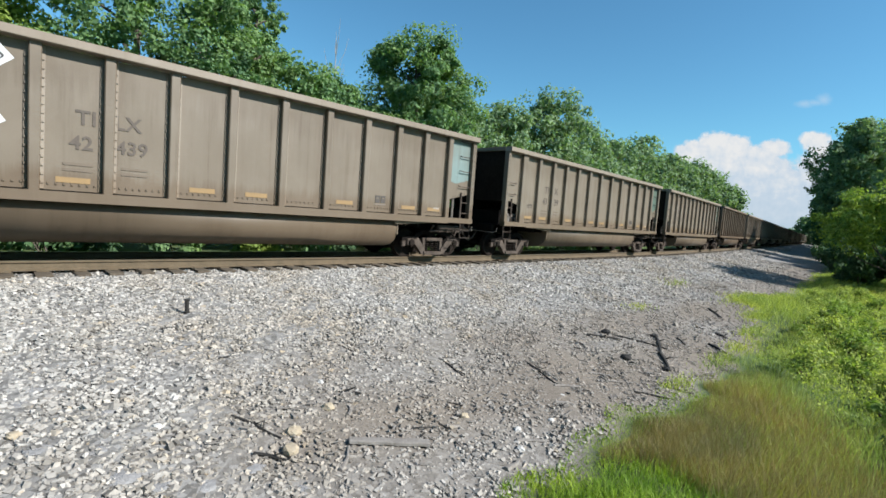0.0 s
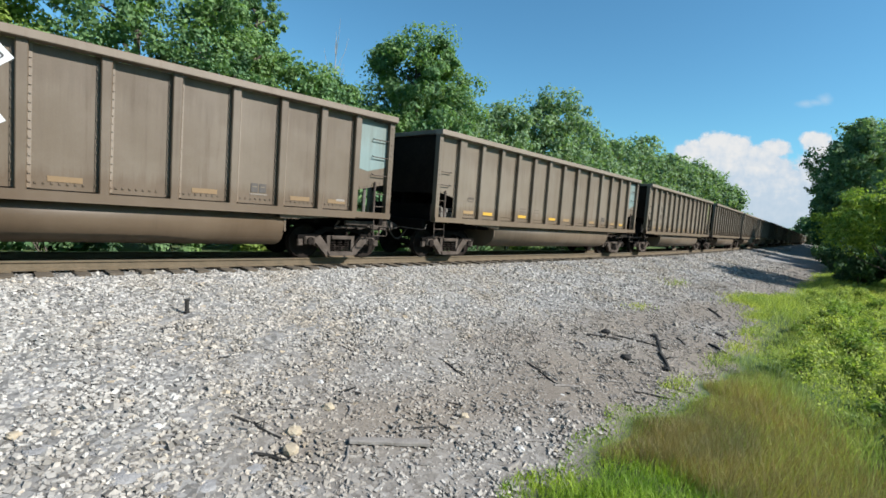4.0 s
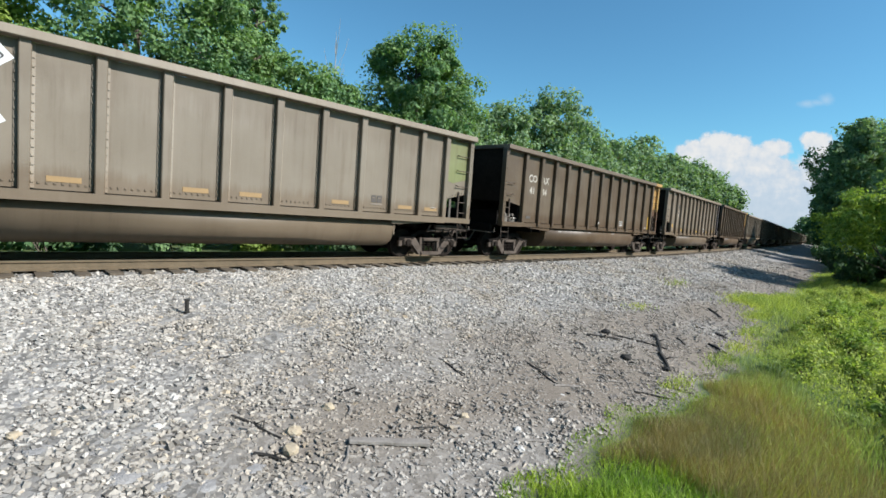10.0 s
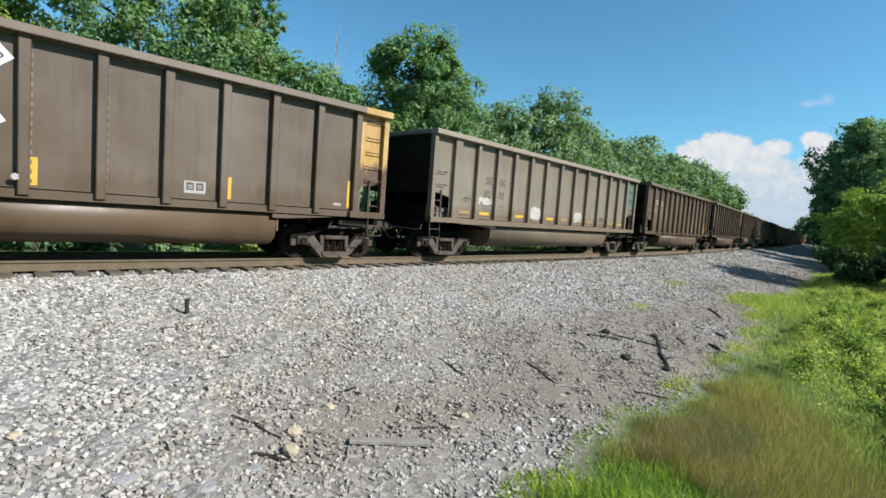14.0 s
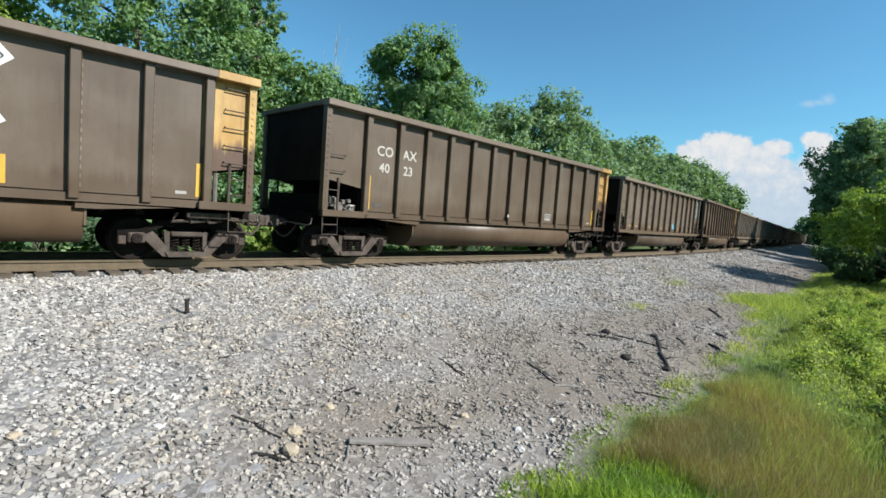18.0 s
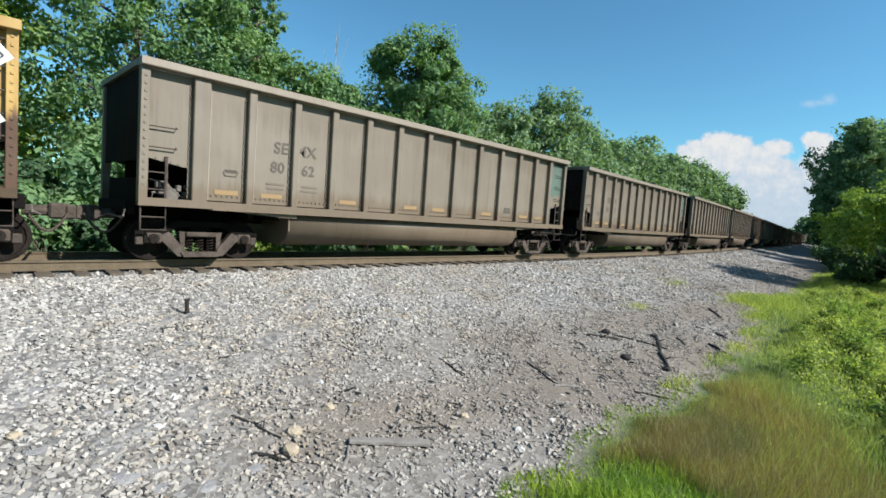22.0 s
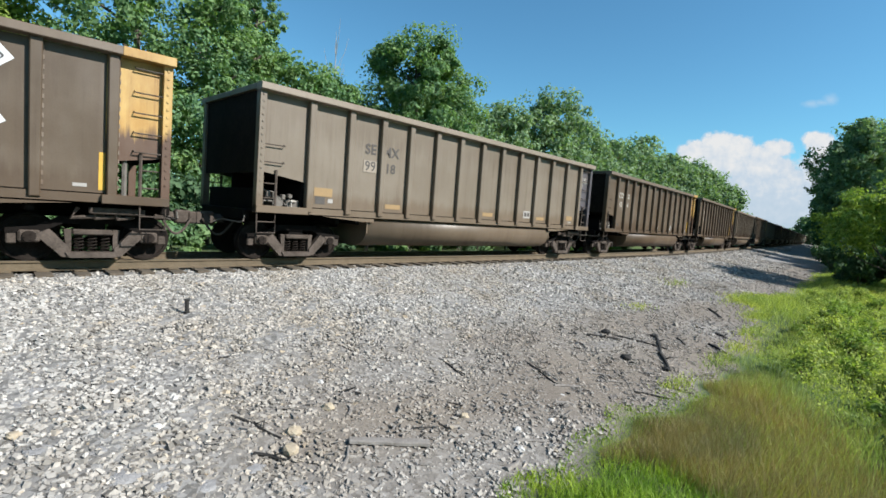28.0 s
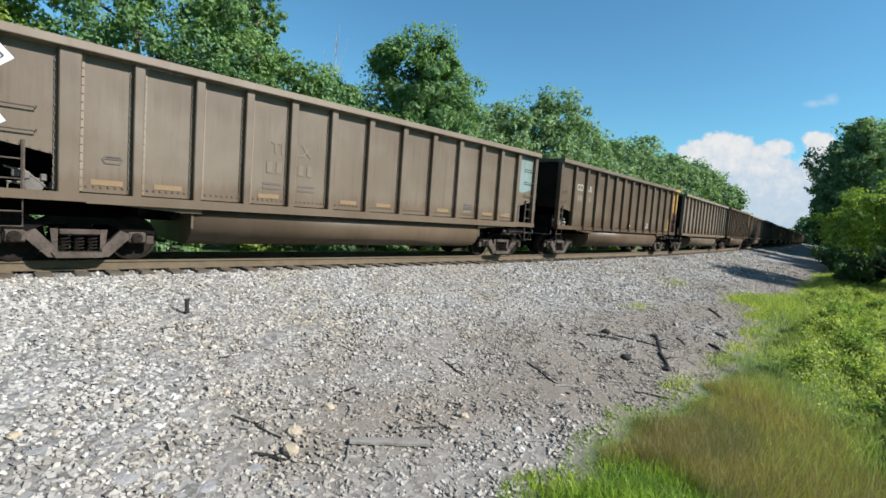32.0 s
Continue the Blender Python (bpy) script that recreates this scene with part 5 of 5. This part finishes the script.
# per wagon from the first one in view: pattern, body colour, colour of the rear end panel, letters, figures
WAGONS = {
    -2: ("r", TAN, TEAL, "", ""), -1: ("r", TAN, TEAL, "", ""),
    0: ("r", TAN, BLUEGREY, "TILX", "42 439"), 1: ("r", TAN2, TEAL, "TILX", "43 739"), 2: ("r", TAN2, TEAL, "TILX", "43 813"), 3: ("r", DUSK, BLUEGREY, "", ""), 4: ("r", TAN, BLUEGREY, "", ""),
    5: ("r", TAN2, LIME, "TILX", "42 689"), 6: ("r", TAN2, TEAL, "SEMX", "81 64"), 7: ("r", TAN2, LIME, "TILX", "42 350"), 8: ("r", TAN2, LIME, "TILX", "42 686"), 9: ("w", BROWN, ORANGE, "COAX", "41 84"),
    10: ("w", DUN, SLATE, "SEMX", "99 55"), 11: ("w", BROWN, OCHRE, "COAX", "42 57"), 12: ("r", TAN2, TEAL, "SEMX", "82 02"), 13: ("w", BROWN, MAROON, "COAX", ""), 14: ("w", BROWN, OCHRE, "COAX", "42 40"),
    15: ("w", BROWN, ORANGE, "COAX", "40 23"), 16: ("r", DUSK, BLUEGREY, "TILX", "42 362"), 17: ("w", BROWN, OCHRE, "COAX", "42 16"), 18: ("r", TAN2, TEAL, "SEMX", "80 62"), 19: ("r", TAN2, TEAL, "SEMX", "81 43"),
    20: ("r", TAN2, LIME, "TILX", "42 341"), 21: ("w", TAN, SLATE, "SEMX", ""), 22: ("w", BROWN, OCHRE, "COAX", ""), 23: ("w", DUN, SLATE, "SEMX", "99 18"), 24: ("w", BROWN, OCHRE, "COAX", "42 04"),
    25: ("w", BROWN, OCHRE, "COAX", "42 09"), 26: ("r", DUSK, BLUEGREY, "TILX", ""), 27: ("w", BROWN, OCHRE, "COAX", ""), 28: ("r", TAN, TEAL, "", ""), 29: ("w", BROWN, OCHRE, "", ""), 30: ("r", DUSK, TEAL, "", ""),
}
TRAIN = []


FACE = -1.5035
TEXTS = {}


def mark(w, word, x, z, h, mat, name="lettering"):
    """Letters stencilled on the side, x from the rear end, centred on (x, z)."""
    key = (word, round(h, 3), mat.name)
    if key not in TEXTS:
        TEXTS[key] = text_mesh(word, h * 1.38, 0.0008, mat, spacing=1.05, bold=0.020)
    ob = part(name, TEXTS[key], None, w)
    ob.matrix_basis = Matrix.Translation((x, FACE - 0.002, z)) @ Matrix.Rotation(radians(90), 4, "X")


PATCHES = {}


def patch(w, x, z, wide, high, mat, name="marking", out=0.0):
    key = (round(wide, 3), round(high, 3), mat.name)
    if key not in PATCHES:
        PATCHES[key] = mesh_of(name, box(bmesh.new(), -wide / 2, wide / 2, -0.0015, 0.0015, -high / 2, high / 2), mat)
    part(name, PATCHES[key], None, w).location = (x, FACE - 0.0025 - out, z)


def stroke(w, pts, wide, mat, name="graffiti", y=FACE - 0.004):
    """A flat painted line through points of the side, smoothed a little."""
    bm = bmesh.new()
    p = [Vector(q) for q in pts]
    rail = []
    for i, c in enumerate(p):
        d0 = (c - p[i - 1]).normalized() if i else (p[1] - c).normalized()
        d1 = (p[i + 1] - c).normalized() if i + 1 < len(p) else d0
        d = d0 + d1
        d = d.normalized() if d.length > 0.3 else d0
        n = Vector((-d.y, d.x)) * wide / 2 * min(1.5, 1 / max(0.5, abs(d.dot(d0))))
        y -= 0.00003
        rail.append((bm.verts.new((c.x + n.x, y, c.y + n.y)), bm.verts.new((c.x - n.x, y, c.y - n.y))))
    for u, v in zip(rail, rail[1:]):
        bm.faces.new((u[0], v[0], v[1], u[1]))
    part(name, bm, mat, w)


def arc(cx, cz, rx, rz, a0, a1, n=14):
    return [(cx + rx * math.cos(radians(a0 + (a1 - a0) * i / n)), cz + rz * math.sin(radians(a0 + (a1 - a0) * i / n))) for i in range(n + 1)]


def scrawl(w, x0, x1, z, r, turns_n, wide, mat, seed):
    """A looping line of spray paint that cannot be read."""
    rng = np.random.default_rng(seed)
    n = turns_n * 16
    p, a, step = [], rng.uniform(0, 6), 0.4
    for i in range(n + 1):
        step += rng.normal(0, 0.10) + 0.12 * (0.4 - step)
        a += step
        k = r * (0.62 + 0.38 * math.sin(i * 0.21 + seed))
        p.append((x0 + (x1 - x0) * i / n + math.cos(a) * k * 0.8, z + math.sin(a) * k))
    stroke(w, p, wide, mat)


def dress(w, k, kind, word, figures, faded):
    posts = POSTS_OF["welded" if kind == "w" else "riveted"]
    brown = kind == "w" and word != "SEMX"
    ink = CHALK if brown else (FAINT if faded else SOFT if kind == "r" else INK)
    at = posts[11 if word != "SEMX" else 10] if kind == "w" else posts[8 if k in (0, 16, 26, 4) else 10]
    z1, z2, h1 = (2.86, 2.43, 0.26) if kind == "w" else (2.53, 2.10, 0.25)
    if word:
        xl, xr, fl, fr = (-0.34, 0.33, -0.34, 0.33) if kind == "w" and word == "SEMX" else (-0.47, 0.39, -0.47, 0.36) if kind == "w" else (-0.315, 0.295, -0.38, 0.37)
        mark(w, word[:2], at + xl, z1, h1, ink)
        mark(w, word[2:], at + xr, z1, h1, ink)
        if word == "SEMX" and kind == "w":
            for dx, z in ((fl, z2),) if k != 21 else ((xl, z1), (xr, z1), (fl, z2), (fr, z2)):
                patch(w, at + dx, z, 0.42, 0.30, WASHED, "decal", -0.0015)
        if figures:
            a, b = figures.split()
            mark(w, a, at + fl, z2, h1 * 0.95, ink)
            mark(w, b, at + fr, z2, h1 * 0.95, ink)
        else:
            for dx in (fl - 0.11, fl + 0.11, fr - 0.11, fr + 0.11):
                patch(w, at + dx, z2, 0.13, 0.24, FADED if brown else FAINT, "worn_figure")
    if kind == "r":
        for dx in (-0.42, 0.42):
            for j in range(2):
                patch(w, at + dx, 1.74 - 0.10 * j, 0.42, 0.045, SOFT if k in (3, 16, 26, 30) else FAINT, "small_print")
        for i in (0, 1, 3, 5, 6, 8, 10, 11):
            patch(w, (posts[i] + posts[i + 1]) / 2 + 0.02, 1.462, 0.48, 0.095, AMBER if k in (4, 10, 12) and i % 2 == 0 else TAPEDIM if k in (3, 20, 26, 28, 30) else AMBERDUST, "reflector_tape")
        for dx in (-0.09, 0.09):
            patch(w, (posts[2] + posts[3]) / 2 + 0.05 + dx, 1.62, 0.15, 0.19, INK, "data_panel")
            patch(w, (posts[2] + posts[3]) / 2 + 0.05 + dx, 1.645, 0.10, 0.028, FAINT, "small_print", 0.003)
        patch(w, (posts[2] + posts[3]) / 2 + 0.05, 1.485, 0.38, 0.032, FADED, "small_print")
        plate_x = posts[12] + 0.56
        stroke(w, [(plate_x - 0.15, 1.88), (plate_x - 0.11, 1.93), (plate_x + 0.11, 1.93), (plate_x + 0.15, 1.88), (plate_x + 0.11, 1.81), (plate_x - 0.11, 1.81), (plate_x - 0.15, 1.88)], 0.02, SOFT, "data_panel")
        patch(w, plate_x, 1.895, 0.22, 0.028, SOFT, "small_print")
        patch(w, posts[0] - 0.35, 1.50, 0.22, 0.05, DECAL, "sticker")
    elif brown:
        for i, hh in ((12, 0.88), (9, 0.46), (6, 0.46), (3, 0.46)):
            patch(w, posts[i] + 0.135, 1.33 + hh / 2, 0.095, hh, AMBER, "reflector_tape")
        patch(w, posts[0] - 0.14, 1.66, 0.095, 0.66, AMBER, "reflector_tape")
        patch(w, (posts[3] + posts[4]) / 2, 1.52, 0.40, 0.24, DECAL, "data_panel")
        for dx in (-0.09, 0.09):
            patch(w, (posts[3] + posts[4]) / 2 + dx, 1.535, 0.14, 0.15, INK, "data_panel", 0.002)
            patch(w, (posts[3] + posts[4]) / 2 + dx, 1.55, 0.09, 0.022, DECAL, "small_print", 0.005)
            patch(w, (posts[3] + posts[4]) / 2 + dx, 1.505, 0.09, 0.018, DECAL, "small_print", 0.005)
        patch(w, posts[0] - 0.45, 1.40, 0.20, 0.06, DECAL, "sticker")
        stroke(w, arc(posts[6] - 0.1, 1.45, 0.028, 0.028, 0, 360, 8), 0.05, DECAL, "sticker", -1.629)
        patch(w, posts[12] + 0.45, 1.46, 0.28, 0.10, INK, "data_panel")
    else:
        for i in (9, 5, 2):
            patch(w, (posts[i] + posts[i + 1]) / 2, 1.44, 0.52, 0.12, AMBER if k == 10 else AMBERDUST, "reflector_tape")
        patch(w, (posts[11] + posts[12]) / 2 - 0.12, 1.66, 0.50, 0.20, AMBER if k == 10 else AMBERDUST, "reflector_tape")
        patch(w, (posts[11] + posts[12]) / 2 - 0.20, 1.46, 0.26, 0.17, INK, "data_panel")
        patch(w, (posts[11] + posts[12]) / 2 + 0.08, 1.46, 0.14, 0.10, DECAL, "sticker")
        patch(w, (posts[0] + posts[1]) / 2, 1.55, 0.46, 0.17, AMBER if k == 10 else AMBERDUST, "reflector_tape")
        patch(w, (posts[0] + posts[1]) / 2 + 0.05, 1.38, 0.22, 0.05, DECAL, "sticker")
        patch(w, (posts[3] + posts[4]) / 2 + 0.15, 1.55, 0.42, 0.26, DECAL, "data_panel")
        for dx in (-0.08, 0.10):
            patch(w, (posts[3] + posts[4]) / 2 + 0.15 + dx, 1.55, 0.14, 0.15, INK, "data_panel", 0.002)
        for j, (line_text, x) in enumerate((("ROTARY", 6.64), ("COUPLER", 6.69), ("END", 6.50))):
            mark(w, line_text, x, 3.22 - 0.14 * j, 0.105, CHALK)
    # graffiti
    if k == 7:
        g = FAINT
        x0 = posts[10]
        stroke(w, [(x0 + 0.25, 2.12), (x0 + 2.05, 2.10), (x0 + 1.95, 1.62), (x0 + 0.40, 1.66), (x0 + 0.25, 2.12)], 0.05, SOFT)
        stroke(w, [(x0 + 0.25, 1.50), (x0 + 1.0, 1.60), (x0 + 1.9, 1.58)], 0.05, g)
        stroke(w, [(x0 + 0.25, 1.50), (x0 + 0.7, 1.30), (x0 + 1.75, 1.36)], 0.045, g)
        stroke(w, [(posts[8] + 0.2, 1.95), (posts[8] + 0.9, 1.98), (posts[8] + 0.85, 1.72), (posts[8] + 0.45, 1.72), (posts[8] + 0.45, 1.34)], 0.045, g)
        stroke(w, [(posts[7] + 0.25, 2.02), (posts[7] + 0.55, 2.02), (posts[7] + 0.6, 1.48), (posts[7] + 0.95, 1.46)], 0.045, g)
        stroke(w, arc(posts[6] + 0.58, 1.70, 0.42, 0.38, 180, 0), 0.05, SOFT)
        stroke(w, [(posts[6] + 0.16, 1.70), (posts[6] + 0.16, 1.38)], 0.05, SOFT)
        stroke(w, arc(posts[6] + 0.58, 1.52, 0.13, 0.17, 0, 360), 0.04, SOFT)
        stroke(w, [(posts[5] + 0.16, 1.30), (posts[5] + 0.16, 2.10), (posts[5] + 0.90, 2.08), (posts[5] + 0.90, 1.72), (posts[5] + 0.42, 1.72), (posts[5] + 0.42, 1.62), (posts[5] + 0.68, 1.60), (posts[5] + 0.48, 1.40), (posts[5] + 0.95, 1.52)], 0.045, SOFT)
        stroke(w, arc(posts[4] + 0.16, 1.38, 0.12, 0.18, 120, 0, 6), 0.045, SOFT)
        scrawl(w, posts[2] + 0.16, posts[1] - 0.16, 1.72, 0.20, 5, 0.032, CHALK, 5)
        stroke(w, [(posts[2] + 0.18, 2.10), (posts[2] + 0.30, 2.22), (posts[2] + 0.22, 1.78), (posts[2] + 0.40, 2.02), (posts[2] + 0.38, 1.62)], 0.032, CHALK)
        scrawl(w, posts[1] + 0.2, posts[0] - 0.25, 1.44, 0.06, 5, 0.04, CHALK, 6)
    if k == 12:
        scrawl(w, (posts[10] + posts[11]) / 2 - 0.34, (posts[10] + posts[11]) / 2 + 0.34, 1.88, 0.10, 8, 0.075, CHALK, 7)
        scrawl(w, (posts[7] + posts[8]) / 2 - 0.3, (posts[7] + posts[8]) / 2 + 0.3, 1.62, 0.22, 9, 0.085, CHALK, 8)
        scrawl(w, (posts[4] + posts[5]) / 2 - 0.26, (posts[4] + posts[5]) / 2 + 0.26, 1.62, 0.2, 6, 0.07, CHALK, 9)
    if k == 16:
        scrawl(w, (posts[4] + posts[5]) / 2 - 0.26, (posts[4] + posts[5]) / 2 + 0.26, 1.64, 0.19, 5, 0.034, CYAN, 10)
        scrawl(w, (posts[4] + posts[5]) / 2 - 0.32, (posts[4] + posts[5]) / 2 + 0.32, 1.60, 0.13, 8, 0.045, CYAN, 17)
        scrawl(w, (posts[4] + posts[5]) / 2 - 0.22, (posts[4] + posts[5]) / 2 + 0.24, 1.68, 0.09, 4, 0.018, CHALK, 18)
        scrawl(w, posts[10] - 1.0, posts[10] - 0.25, 1.95, 0.22, 2, 0.04, SOFT, 11)
        stroke(w, [(posts[6] + 0.3, 1.78), (posts[6] + 0.75, 1.80), (posts[6] + 0.75, 2.0), (posts[6] + 0.3, 2.0), (posts[6] + 0.3, 1.78)], 0.04, SOFT)
        stroke(w, arc(posts[2] + 0.25, 1.52, 1.05, 0.52, 175, 10), 0.06, SOFT)
        stroke(w, arc(posts[2] + 0.30, 1.50, 0.92, 0.38, 170, 20), 0.05, SOFT, y=FACE - 0.006)
        scrawl(w, posts[2] - 0.75, posts[2] - 0.2, 1.62, 0.12, 4, 0.05, SOFT, 12)
        scrawl(w, posts[2] + 0.2, posts[2] + 0.85, 1.66, 0.16, 5, 0.05, SOFT, 15)
        scrawl(w, -0.95, 0.85, 0.82, 0.09, 12, 0.016, FADED, 13)
    if k == 11:
        scrawl(w, (posts[10] + posts[11]) / 2 - 0.36, (posts[10] + posts[11]) / 2 + 0.34, 1.46, 0.09, 5, 0.022, FADED, 14)
    if k == 19:
        stroke(w, arc((posts[7] + posts[8]) / 2 - 0.1, 2.92, 0.055, 0.07, 0, 360, 10), 0.03, INK, "marking")
    if k == 9:
        for x in (-3.2, -0.6, 1.9):
            patch(w, x, 0.98, 0.28, 0.06, DECAL, "marking", -0.03)


def couple_train():
    rng = np.random.default_rng(8)
    for k in range(-2, 42):
        kind, body, rear, word, figures = WAGONS.get(k, (("r", "w")[k % 2], (TAN, BROWN, DUSK)[k % 3], (TEAL, OCHRE)[k % 2], "", ""))
        w = copy_thing(WELDED if kind == "w" else RIVETED, Matrix.Identity(4))
        shade = rng.uniform(0.94, 1.06)
        if k > 30:  # the tail stays far down the line
            for o in [c for c in w.children_recursive if c.name.split(".")[0] in ("rivet_strip", "weld_strip", "rivet_band", "coil_spring", "bearing_cap", "grab_iron")]:
                bpy.data.objects.remove(o)
        for o in w.children_recursive:
            o.color = (*(c * shade for c in body), 1)
            if o.get("rear") == 1:
                o.color = (*rear, 1)
                if rear == SLATE:  # newer paint, no rust yet
                    o.material_slots[0].link = "OBJECT"
                    o.material_slots[0].material = PAINT
            # rims lighter than the body: sunlight on the top edge put into the colour
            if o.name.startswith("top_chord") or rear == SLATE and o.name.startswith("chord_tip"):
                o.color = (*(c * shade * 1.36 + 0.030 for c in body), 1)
            if o.name.startswith("tub"):
                o.color = (*(c * shade * (1.18 if body == BROWN else 0.88) for c in body), 1)
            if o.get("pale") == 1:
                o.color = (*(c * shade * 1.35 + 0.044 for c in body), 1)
        dress(w, k, kind, word, figures, k in (3, 4, 8, 21, 26))
        hue = {DUN: "dull greyish tan", TAN: "dusty tan", TAN2: "pale dusty tan", BROWN: "dark brown", DUSK: "dusty brown"}[body]
        end = {TEAL: "grey-green", BLUEGREY: "pale blue-grey", LIME: "yellow-green", OCHRE: "yellow", ORANGE: "rusty yellow", SLATE: "dark slate", MAROON: "maroon"}[rear]
        tagged(w, hue + " steel coal wagon with " + end + " end panel")
        TRAIN.append((k, w))


couple_train()
for ob in (RIVETED, WELDED):
    for o in [*ob.children_recursive, ob]:
        bpy.data.objects.remove(o)
make_ties()

PHASES = [(0.0, 0.6890), (6.0, 0.6940), (13.0, 0.6980), (16.6, 0.6900), (19.0, 0.6830), (20.0, 0.6770), (22.2, 0.6590), (23.5, 0.6450), (25.0, 0.6280), (26.5, 0.6160), (28.0, 0.6030), (29.8, 0.5830), (32.0, 0.5490)]


def along(k, t):
    """How far along the line the middle of wagon k is at t seconds."""
    return PITCH_LEN * (k + float(np.interp(t, [p[0] for p in PHASES], [p[1] for p in PHASES]))) - 12.96 * t - HALF


def wagon_pose(s):
    x0, y0, _ = line(s - 6.1)
    x1, y1, _ = line(s + 6.1)
    return Matrix.Translation(((x0 + x1) / 2, (y0 + y1) / 2, 0)) @ Matrix.Rotation(math.atan2(y1 - y0, x1 - x0), 4, "Z")


def motions():
    for k, w in TRAIN:
        ts = sorted({0.0, 32.0, *(p[0] for p in PHASES), *np.arange(0, 32.01, 2.0).tolist(), *[t for t in np.arange(0, 32, 0.5).tolist() if -40 < along(k, t) < 75]})
        walk(w, [(t, wagon_pose(along(k, t))) for t in ts])
    # wheels roll while their wagon passes near
    roll = 1 / 0.42
    for k, w in TRAIN:
        near = [n for n in range(0, 961) if -16 < along(k, n / 30) < 27]
        if not near:
            continue
        s0 = along(k, near[0] / 30)
        rows = [(n / 30, (s0 - along(k, n / 30)) * roll) for n in near]
        rows = ([(0.0, 0.0)] if near[0] > 0 else []) + rows + ([(32.0, rows[-1][1])] if near[-1] < 960 else [])
        for o in w.children_recursive:
            if o.name.startswith("wheelset"):
                at = Matrix.Translation(o.location)
                walk(o, [(t, at @ Matrix.Rotation(-a, 4, "Y")) for t, a in rows])
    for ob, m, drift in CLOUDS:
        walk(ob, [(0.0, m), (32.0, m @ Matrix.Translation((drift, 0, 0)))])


motions()
